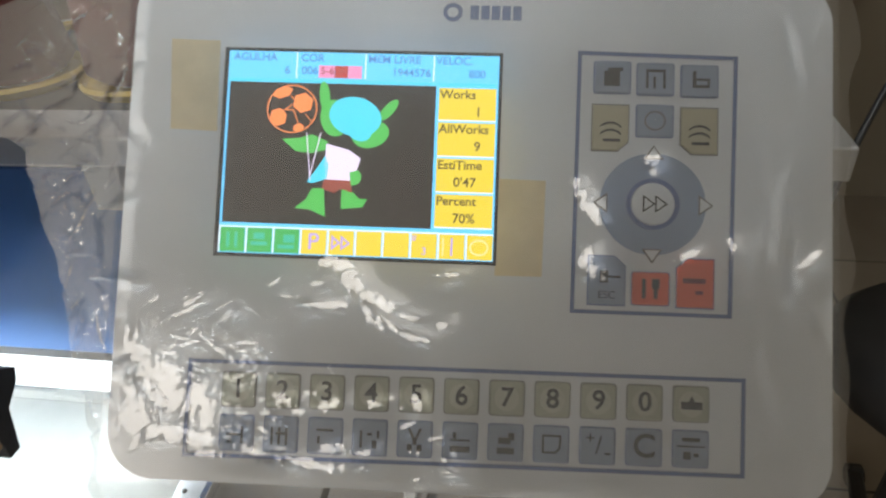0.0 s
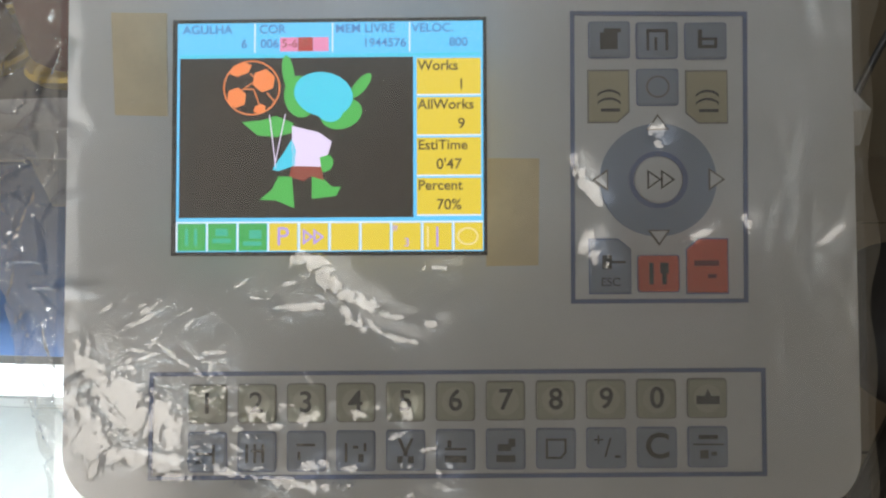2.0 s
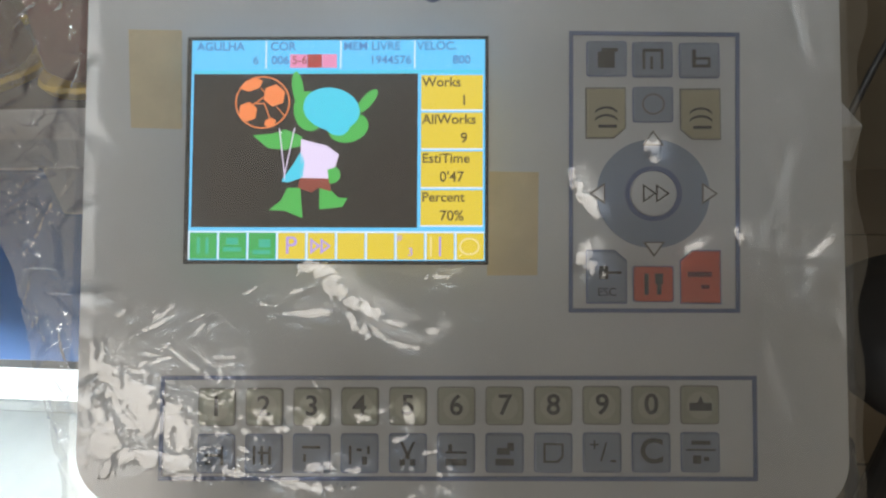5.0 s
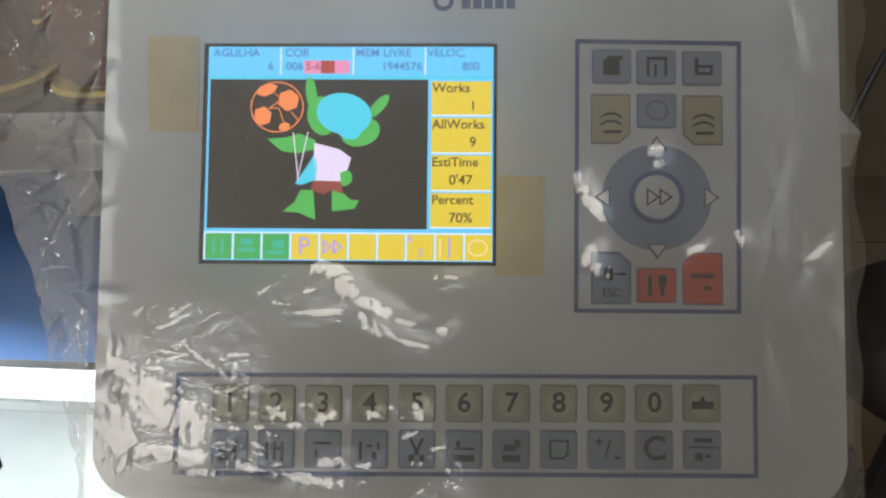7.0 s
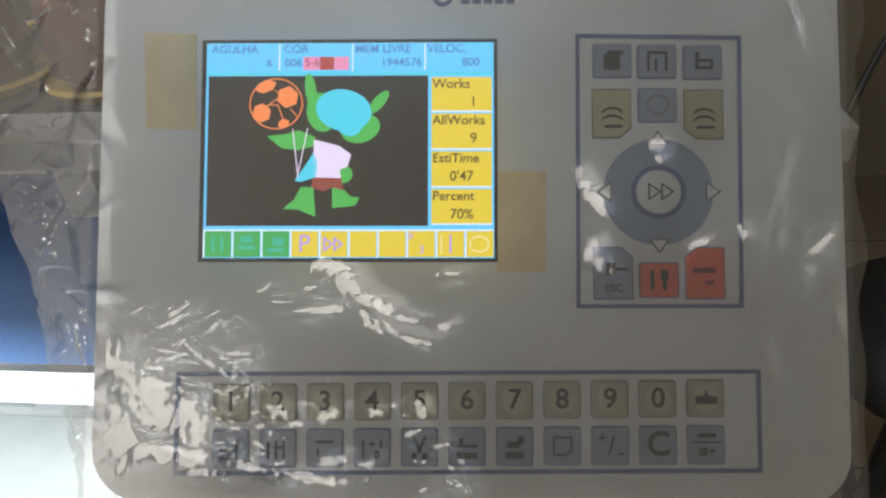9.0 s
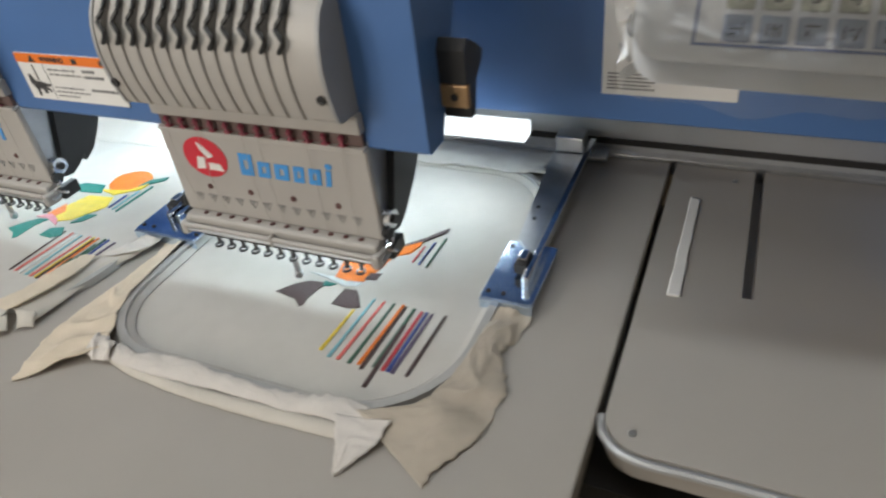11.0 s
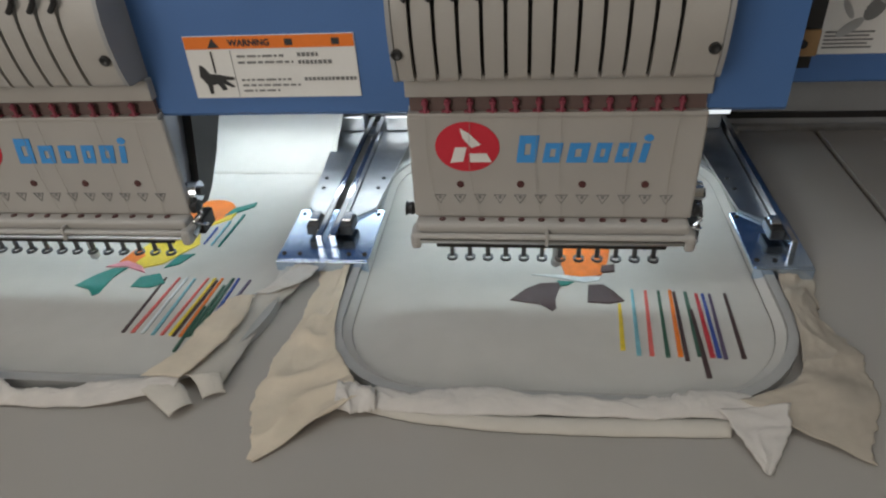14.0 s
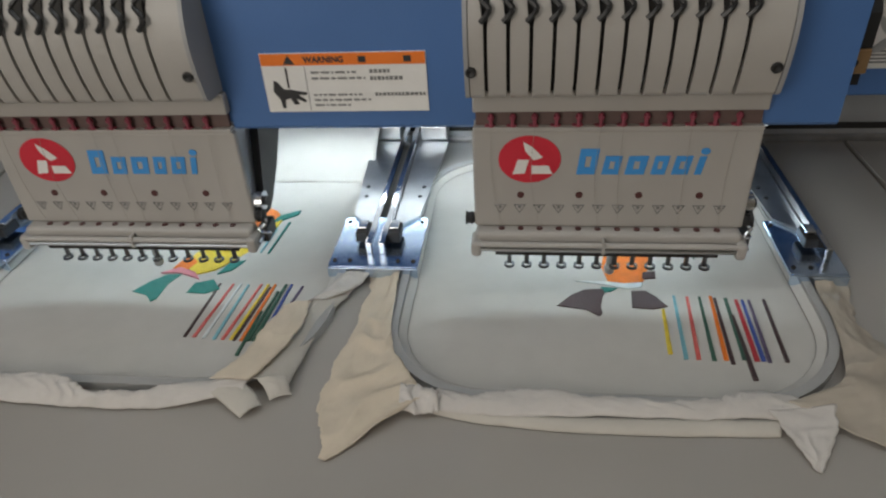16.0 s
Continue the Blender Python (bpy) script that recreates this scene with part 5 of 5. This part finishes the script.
for i in range(11):
    u = -0.0452 + 0.01841 * i
    v = -0.0986 + TILT * (u - 0.047)
    k = key(rounded(u - 0.0069, u + 0.0069, v - 0.0069, v + 0.0069, 0.0014, 3), KEY_GREEN)
    part("key_disc", prism(ellipse(u, v, 0.0050, 0.0052, 20), 0.00121, 0.0014), KEY_DISC, k)
    if i < 10:
        letters(digits[i], 0.0108, u, v + 0.0002, 0.0015, INK, k, bold=0.00018)
    else:
        keymark(k, rect(u - 0.0042, u + 0.0042, v - 0.002, v + 0.001), 0.0015)
        keymark(k, [(u - 0.0012, v + 0.001), (u + 0.0012, v + 0.001), (u, v + 0.0035)], 0.0015)
    v = -0.1163 + TILT * (u - 0.047)
    k = key(rounded(u - 0.0069, u + 0.0069, v - 0.0071, v + 0.0071, 0.0012, 3), KEY_BLUE)
    if i == 9:
        letters("C", 0.0128, u, v + 0.0003, 0.0013, INK, k, bold=0.00025)
    elif i == 8:
        letters("+", 0.0070, u - 0.0030, v + 0.0028, 0.0013, INK, k)
        letters("/", 0.0100, u + 0.0004, v, 0.0013, INK, k)
        letters("-", 0.0090, u + 0.0040, v - 0.0022, 0.0013, INK, k)
    elif i == 7:
        bm = bmesh.new()
        ring([(u - 0.0038, v - 0.0036), (u + 0.0018, v - 0.0036), (u + 0.0038, v - 0.0014), (u + 0.0038, v + 0.0038), (u - 0.0038, v + 0.0038)], [(u - 0.0030, v - 0.0028), (u + 0.0014, v - 0.0028), (u + 0.0030, v - 0.0010), (u + 0.0030, v + 0.0030), (u - 0.0030, v + 0.0030)], 0.0012, 0.0014, bm)
        part("key_mark", bm, INK, k)
    else:
        for a, b, c, d in icons[i]:
            keymark(k, rect(u + a, u + c, v + b, v + d))
        if i == 4:
            for s in (-1, 1):
                keymark(k, [(u - 0.0006 * s, v - 0.0008), (u + 0.0006 * s, v - 0.0008), (u + 0.0030 * s, v + 0.0045), (u + 0.0018 * s, v + 0.0045)][::s])
# direction keypad
for j, (u, v, mat, pts) in enumerate((
    (0.1047, 0.0355, KEY_BLUE, None), (0.1224, 0.0351, KEY_BLUE, None), (0.1404, 0.0347, KEY_BLUE, None), (0.1224, 0.0175, KEY_BLUE, None), (0.1219, -0.0518, KEY_RED, None),
    (0.1043, 0.0145, KEY_OLIVE, [(-0.0074, -0.0098), (0.0030, -0.0098), (0.0074, -0.0060), (0.0074, 0.0092), (-0.0074, 0.0092)]),
    (0.1405, 0.0140, KEY_OLIVE, [(0.0074, -0.0098), (0.0074, 0.0092), (-0.0074, 0.0092), (-0.0074, -0.0060), (-0.0030, -0.0098)]),
    (0.1042, -0.0490, KEY_BLUE, [(-0.0074, -0.0098), (0.0074, -0.0098), (0.0074, 0.0060), (0.0030, 0.0098), (-0.0074, 0.0098)]),
    (0.1398, -0.0490, KEY_RED, [(-0.0074, -0.0098), (0.0074, -0.0098), (0.0074, 0.0098), (-0.0030, 0.0098), (-0.0074, 0.0060)]),
)):
    shape = rounded(u - 0.0074, u + 0.0074, v - 0.0066, v + 0.0066, 0.001, 2) if pts is None else [(u + a, v + b) for a, b in pts]
    k = key(shape, mat, 0.0011)
    marks = {0: ((-0.0035, -0.0038, 0.003, 0.0025), (-0.002, 0.0025, 0.0042, 0.004)), 1: ((-0.004, -0.004, -0.003, 0.004), (-0.003, 0.0028, 0.004, 0.004), (0.003, -0.004, 0.004, 0.0028), (-0.001, -0.004, 0.0, 0.001)), 2: ((-0.003, -0.003, -0.0015, 0.004), (-0.0015, -0.003, 0.004, -0.0018), (0.003, -0.0018, 0.004, 0.001), (-0.0015, 0.0, 0.004, 0.001)),
             4: ((-0.0035, -0.004, -0.002, 0.004), (0.0005, 0.0, 0.0035, 0.004), (0.0012, -0.004, 0.0028, 0.0)), 7: ((-0.003, -0.001, 0.0005, 0.004), (0.0005, 0.001, 0.0055, 0.002)), 8: ((-0.005, 0.0, 0.004, 0.002), (0.0, -0.0045, 0.003, -0.003))}
    for a, b, c, d in marks.get(j, ()):
        keymark(k, rect(u + a, u + c, v + b, v + d), 0.00115, MAROON if mat is KEY_RED and j == 8 else INK)
    if j == 7:
        letters("ESC", 0.0044, u, v - 0.0060, 0.00118, INK, k)
    if j in (5, 6):
        for r0, dy in ((0.0052, 0.0), (0.0052, -0.003)):
            arc = [(u + r0 * math.cos(radians(a)), v - 0.002 + dy + r0 * 0.8 * math.sin(radians(a))) for a in range(35, 146, 10)]
            keymark(k, arc + [(a, b - 0.0009) for a, b in arc[::-1]], 0.00115)
        keymark(k, rect(u - 0.003, u + 0.004, v - 0.0062, v - 0.0050), 0.00115)
    if j == 3:
        bm = bmesh.new()
        ring(ellipse(u, v, 0.0044, 0.0042, 24), ellipse(u, v, 0.0037, 0.0035, 24), 0.00112, 0.0013, bm)
        part("key_mark", bm, GREY_INK, k)
# maker's mark as plain shapes
mark_bm = bmesh.new()
ring(ellipse(0.0372, 0.0622, 0.0042, 0.0040, 24), ellipse(0.0372, 0.0622, 0.0024, 0.0022, 24), 0.0001, 0.0004, mark_bm)
part("maker_mark", mark_bm, LINE_BLUE, panel, "plain navy maker's mark")
for i in range(5):
    part("maker_mark", prism([(0.0446 + 0.0045 * i, 0.0592), (0.0482 + 0.0045 * i, 0.0592), (0.0482 + 0.0045 * i, 0.0652), (0.0446 + 0.0045 * i, 0.0652)], 0.0001, 0.0004), LINE_BLUE, panel)
for pts in ([(-0.0835, 0.0480), (-0.0622, 0.0476), (-0.0614, 0.0082), (-0.0815, 0.0088)], [(0.0593, -0.0085), (0.0784, -0.0088), (0.0778, -0.0486), (0.0585, -0.0488)]):
    tape = part("adhesive_tape", prism(pts, 0.0001, 0.0004), TAPE)
    tape.matrix_world = PANEL_POSE
    tagged(tape, "yellowed strip of adhesive tape stuck on the grey panel", "tape", "tape strips")


# ---- clear plastic wrapped over the panel ----
def smooth_noise(u, v, seed):
    """Slow waves that never repeat over the panel."""
    rng = np.random.default_rng(seed)
    out = np.zeros_like(u)
    for _ in range(14):
        a, f, p = rng.uniform(0, math.pi), rng.uniform(40, 160), rng.uniform(0, 6.28)
        out += np.sin(f * (u * math.cos(a) + v * math.sin(a)) + p) * 60 / (f + 30)
    return out / 8


def facets(u, v, spec):
    """Creases: each a slanted facet with one sharp edge. Rows of centre, half length, width, turn in degrees and slope."""
    out = np.zeros_like(u)
    for cu, cv, half, wide, turn, slope in spec:
        c, s = math.cos(radians(turn)), math.sin(radians(turn))
        p, q = (u - cu) * c + (v - cv) * s, -(u - cu) * s + (v - cv) * c
        w = wide * np.clip(1 - np.abs(p) / half, 0, 1) ** 0.6 + 1e-6
        x = q / w
        out += slope * w * np.where((x > 0) & (x < 1), 1 - x, np.where((x <= 0) & (x > -0.2), 1 + x / 0.2, 0.0)) * (w > 1e-5)
    return out


def patches():
    """Where the slack film leans towards the window. Rows of centre, half length, half width and turn in degrees."""
    crease = [(-0.0073, -0.0477, 0.0094, 0.0040, 0), (0.0015, -0.0542, 0.0075, 0.0044, -50), (0.0095, -0.060, 0.0092, 0.0038, -20), (0.0088, -0.0671, 0.0080, 0.0030, -40), (-0.0093, -0.0636, 0.0123, 0.0018, 3), (0.0174, -0.0707, 0.0060, 0.0016, -35), (0.0268, -0.075, 0.0072, 0.0017, -15), (0.0254, -0.0664, 0.0072, 0.0015, -10), (0.0369, -0.070, 0.0023, 0.0015, 0), (0.0405, -0.0495, 0.0060, 0.0014, -5), (-0.0152, -0.0549, 0.0065, 0.0012, 5), (-0.0231, -0.0603, 0.0051, 0.0011, 0)]
    corner = [(-0.0312, -0.0542, 0.0035, 0.0011, 30), (-0.0513, -0.0701, 0.0075, 0.0011, 40), (-0.0688, -0.0687, 0.0101, 0.0011, 25), (-0.0799, -0.0636, 0.0032, 0.0014, 20), (-0.054, -0.0823, 0.0109, 0.0017, -34), (-0.041, -0.0801, 0.0058, 0.0011, 8), (-0.0701, -0.0794, 0.0061, 0.0012, -5), (-0.0743, -0.0859, 0.0041, 0.0014, 0), (-0.0875, -0.0838, 0.0085, 0.0060, -68), (-0.074, -0.0990, 0.0170, 0.0130, -19), (-0.0600, -0.1060, 0.0120, 0.0110, -89), (-0.0870, -0.1100, 0.0130, 0.0080, -78), (-0.0678, -0.1185, 0.0210, 0.0045, 0)]
    low = [(-0.0262, -0.1028, 0.0058, 0.0031, 0), (-0.0089, -0.1049, 0.0063, 0.0028, 30), (0.0118, -0.1027, 0.0043, 0.0025, 0), (0.029, -0.1012, 0.0034, 0.0023, -60), (-0.0059, -0.1204, 0.0060, 0.0025, 15), (0.0084, -0.1217, 0.0043, 0.0017, 10), (-0.0375, -0.1226, 0.0122, 0.0022, -5), (-0.0116, -0.1275, 0.0214, 0.0024, 0), (-0.0532, -0.1255, 0.0086, 0.0019, -5), (-0.0851, -0.1222, 0.0070, 0.0020, 60)]
    far = [(0.0955, -0.0189, 0.0105, 0.0033, -55), (0.1212, -0.0017, 0.0053, 0.0031, -81), (0.0944, -0.0399, 0.0075, 0.0035, 50), (0.0983, -0.0454, 0.0048, 0.0026, -40), (0.1347, -0.0385, 0.0057, 0.0015, 30), (0.1811, -0.0396, 0.0070, 0.0018, 50), (0.1531, -0.0339, 0.0043, 0.0015, -71)]
    rng = np.random.default_rng(4)
    strays = []
    for _ in range(70):  # short streaks that fan out from the slack corner
        a, d = rng.uniform(-5, 75), rng.uniform(0.012, 0.062)
        strays.append((-0.088 + d * math.cos(radians(a)), -0.118 + d * math.sin(radians(a)), rng.uniform(0.002, 0.0075), rng.uniform(0.0007, 0.0013), a * 0.6 + rng.uniform(-35, 15)))
    for _ in range(26):
        strays.append((rng.uniform(-0.05, 0.05), rng.uniform(-0.132, -0.096), rng.uniform(0.0015, 0.005), rng.uniform(0.0007, 0.0012), rng.uniform(-30, 30)))
    return crease + corner + low + far, strays


def leaning(u, v, rows):
    """Facets of the film tipped towards the window, one plane to a patch."""
    near, high = np.full_like(u, -1.0), np.zeros_like(u)
    for n, (cu, cv, half, wide, turn) in enumerate(rows[0] + rows[1]):
        c, s = math.cos(radians(turn)), math.sin(radians(turn))
        p, q = (u - cu) * c + (v - cv) * s, -(u - cu) * s + (v - cv) * c
        here = (1 - (p / half) ** 2 - (q / wide) ** 2) * (1.0 if n < len(rows[0]) else 0.6)
        plane = (0.27 + 2.1 * cu) * (u - cu) + (0.277 + 2.0 * cv) * (v - cv)
        high = np.where(here > near, plane, high)
        near = np.maximum(near, here)
    uneven = 1.2 * smooth_noise(u * 5, v * 5, 31) + 1.6 * smooth_noise(u * 14, v * 14, 32) + 1.2 * smooth_noise(u * 34, v * 9, 34)
    inside = np.clip((near + uneven - 0.05) * 5, 0, 1)
    return inside * (high + 0.0001 * smooth_noise(u * 8, v * 8, 33) + 0.0006)


def crease_rows():
    rng = np.random.default_rng(4)
    rows = []
    for _ in range(14):  # soft folds of the slack corner, which lean the other way
        r = rng.random(2)
        rows.append((-0.100 + 0.120 * r[0], -0.134 + 0.070 * r[1], rng.uniform(0.004, 0.014), rng.uniform(0.0009, 0.0024), rng.uniform(-62, 30), rng.uniform(0.03, 0.10)))
    for _ in range(40):  # folds along the far edge
        rows.append((rng.uniform(0.160, 0.200), rng.uniform(-0.135, 0.075), rng.uniform(0.006, 0.026), rng.uniform(0.0012, 0.004), rng.uniform(62, 118), rng.choice([-1, 1]) * rng.uniform(0.03, 0.12)))
    for _ in range(170):  # the loose fold beside the panel
        rows.append((rng.uniform(-0.180, -0.101), rng.uniform(-0.130, 0.080), rng.uniform(0.004, 0.016), rng.uniform(0.0015, 0.005), rng.uniform(-70, 70), rng.choice([-1, 1]) * rng.uniform(0.25, 1.0)))
    for _ in range(24):  # the hanging skirt
        rows.append((rng.uniform(-0.09, 0.19), rng.uniform(-0.160, -0.138), rng.uniform(0.006, 0.020), rng.uniform(0.001, 0.003), rng.uniform(-12, 12), rng.uniform(0.15, 0.5)))
    return rows


def build_film():
    nu, nv = 560, 400
    s = np.linspace(0, 1, nv + 1)[:, None] * np.ones((1, nu + 1))
    r = np.linspace(0, 1, nu + 1)[None, :] * np.ones((nv + 1, 1))
    v = -0.158 + 0.240 * s
    left = -0.1035 - 0.010 * s - 0.120 * np.clip(s - 0.10, 0, 1) ** 1.3 - 0.060 * np.clip((s - 0.66) / 0.10, 0, 1) ** 2 + 0.0015 * np.sin(v * 90) + 0.001 * np.sin(v * 230)
    right = 0.1995 + 0.002 * np.sin(v * 55 + 1) + 0.002 * np.sin(v * 131) + 0.012 * np.exp(-((v - 0.058) / 0.022) ** 2) + 0.008 * np.exp(-((v + 0.042) / 0.016) ** 2)
    u = left + (right - left) * r
    wu, wv = u + 0.0022 * smooth_noise(u * 2.5, v * 2.5, 21) + 0.0007 * smooth_noise(u * 9, v * 9, 22), v + 0.0022 * smooth_noise(u * 2.5, v * 2.5, 23) + 0.0007 * smooth_noise(u * 9, v * 9, 24)
    w = 0.0050 + 0.0006 * smooth_noise(u, v, 1) + facets(wu, wv, crease_rows()) + leaning(wu, wv, patches())
    out = np.maximum.reduce([np.zeros_like(u), -0.100 - u, u - 0.1945, -0.138 - v])
    w = np.where(out > 0, w - np.where(u < -0.1, 0.55, 0.9) * out, np.maximum(w, 0.0019))
    low = np.clip(1 - s / 0.09, 0, 1)
    vv = v + low * (0.003 * np.sin(u * 47) + 0.002 * np.sin(u * 113 + 2) - 0.015 * np.clip(u, 0, 1))
    sheets = {"front_film": [], "side_fold": [], "lower_skirt": []}
    for j in range(nv):
        for i in range(nu):
            name = "side_fold" if u[j, i] < -0.1005 else "lower_skirt" if v[j, i] < -0.1385 else "front_film"
            k = j * (nu + 1) + i
            sheets[name].append((k, k + 1, k + nu + 2, k + nu + 1))
    pts = np.stack([u, vv, w], -1).reshape(-1, 3)
    cover = thing("plastic_cover", "crinkled clear plastic film wrapped over the control panel", "plastic film", m=PANEL_POSE)
    for name, faces in sheets.items():
        used = np.unique(np.array(faces))
        at = {int(k): n for n, k in enumerate(used)}
        me = bpy.data.meshes.new(name)
        me.from_pydata(pts[used].tolist(), [], [[at[k] for k in f] for f in faces])
        me.materials.append(FILM_WING if name == "side_fold" else FILM)
        ob = new(name, me)
        ob.parent = cover


build_film()

# ---- thread rack behind the beam ----
rack = thing("thread_rack", "dark rack with yellow spool trays behind the blue beam", "rack")
part("rack_shelf", box(-0.9, 0.63, 0.2225, 0.70, 1.0835, 1.0980, 0.002), BLACK, rack)
part("rack_back", box(-0.9, 0.63, 0.702, 0.72, 0.9, 1.9, 0.004), GREY_COVER, rack)
for x in (-0.85, 0.60):
    part("rack_post", box(x - 0.015, x + 0.015, 0.7205, 0.75, 0.0, 1.9, 0.003), BLACK, rack)
random.seed(11)
cones = (CONE_RED, CONE_BROWN, CONE_GREY, CONE_RED, CONE_GREY, CONE_BROWN)
for i in range(13):
    for j in range(2):
        x, y = -0.80 + 0.108 * i + 0.03 * j, 0.292 + 0.17 * j
        tray = part("spool_tray", lathe([(0.0, 0), (0.046, 0), (0.050, 0.006), (0.048, 0.009), (0.045, 0.003), (0.0, 0.003)], 28, m=pose(x, y, 1.0982)), YELLOW, rack)
        cone = thing("thread_cone", "cone of dark thread standing on a yellow tray", "thread cone", "thread cones", m=pose(x, y, 1.1014))
        part("thread_body", lathe([(0.034, 0.004), (0.0425, 0.012), (0.030, 0.135), (0.022, 0.142)], 20), cones[(i * 3 + j * 2) % 6], cone, smooth=True)
        part("core", lathe([(0.026, 0.0), (0.026, 0.004), (0.008, 0.160), (0.004, 0.160)], 14), WHITE, cone)

# ---- beside the machine ----
cable = part("black_cable", tube([(0.92, 0.62, 1.15), (0.80, 0.50, 1.05), (0.735, 0.42, 0.93), (0.715, 0.38, 0.80), (0.735, 0.36, 0.62), (0.80, 0.42, 0.40), (0.95, 0.60, 0.12), (1.05, 0.75, 0.004)], 0.0035, 8), BLACK, smooth=True)
tagged(cable, "thin black cable hanging beside the control panel", "cable")
cable = part("black_cable", tube([(0.79, 0.44, 0.70), (0.76, 0.42, 0.62), (0.74, 0.38, 0.52), (0.72, 0.40, 0.35), (0.85, 0.50, 0.03), (1.2, 0.62, 0.004)], 0.003, 8), BLACK, smooth=True)
tagged(cable, "thin black cable trailing to the floor", "cable")
stool = thing("black_stool", "black padded stool standing on the tiled floor", "stool", m=pose(1.06, 0.62, 0))
part("seat", lathe([(0.0, 0.50), (0.15, 0.505), (0.175, 0.53), (0.175, 0.57), (0.15, 0.60), (0.0, 0.61)], 28), BLACK, stool, smooth=True)
part("column", rod((0, 0, 0.10), (0, 0, 0.50), 0.025), BLACK, stool)
for a in range(5):
    c, s = math.cos(a * 1.2566), math.sin(a * 1.2566)
    part("leg", rod((0, 0, 0.11), (0.24 * c, 0.24 * s, 0.03), 0.016), BLACK, stool)
    part("caster", rod((0.24 * c - 0.012, 0.24 * s, 0.026), (0.24 * c + 0.012, 0.24 * s, 0.026), 0.025), BLACK, stool)
shelf = thing("wall_shelf", "small pale grey shelf on the dim wall", "shelf")
part("board", box(1.05, 1.32, 1.90, 2.098, 0.80, 0.83, 0.004), GREY_COVER, shelf)
part("support", box(1.08, 1.10, 1.95, 2.098, 0.70, 0.799, 0.002), GREY_COVER, shelf)
# housings for the two added fill lights, never in view
for x, y, hx, hy in ((0.12, -0.32, 0.61, 0.11), (-1.6, -0.9, 0.61, 0.11)):
    lamp = thing("fill_lamp", "added white fill lamp under the ceiling, out of view", "lamp", "ceiling lamps")
    part("housing", box(x - hx - 0.01, x + hx + 0.01, y - hy - 0.01, y + hy + 0.01, 2.61, 2.70, 0.006), WHITE, lamp)
    part("diffuser", box(x - hx, x + hx, y - hy, y + hy, 2.592, 2.609, 0.002), FILL_COVER, lamp, "glowing diffuser")

# ---- floor tiles ----
tile_mesh = None
random.seed(3)
for i in range(9):
    for j in range(10):
        x, y = X0 + 0.02 + 0.46 * i, Y0 + 0.02 + 0.43 * j
        if tile_mesh is None:
            tile_mesh = part("tile", box(0.004, 0.456, 0.004, 0.426, -0.0035, 0.0, 0.001, 1), TILE, floor)
            tile = tile_mesh
        else:
            tile = new("tile", tile_mesh.data)
            tile.parent = floor
        tile.location = (x, y, 0)


# ---- what moves ----
def motions():
    """The pantograph slides the hoops sideways while the needles stitch."""
    shift = ((0, 0.035), (10.2, 0.034), (12.3, 0.018), (12.5, 0.011), (13.0, 0.010), (13.5, 0.027), (14.0, 0.012), (14.5, 0.0), (15.0, 0.0145), (15.5, 0.021), (16.0, 0.0055))
    for ob in carried_things:
        base = ob.matrix_basis.copy()
        walk(ob, [(t, Matrix.Translation((dx, 0, 0)) @ base) for t, dx in shift])
    # the stand-in reflection shifts along the table as the camera moves
    slide = ((0, 0.376), (9.6, 0.376), (9.8, 0.3750), (10.0, 0.3825), (10.2, 0.3880), (12.3, 0.2154), (12.5, 0.2130), (12.8, 0.2040), (13.1, 0.1930), (16.0, 0.1930))
    walk(gleam_strip, [(t, pose(x, -0.009, 0)) for t, x in slide])
    for n in needles:
        base = n.matrix_basis.copy()
        rows = [(0, 0.010), (10.4, 0.010)] + [(10.6 + 0.2 * k, 0.016 if k % 2 else 0.0) for k in range(27)] + [(16.0, 0.016)]
        walk(n, [(t, Matrix.Translation((0, 0, dz)) @ base) for t, dz in rows])


motions()
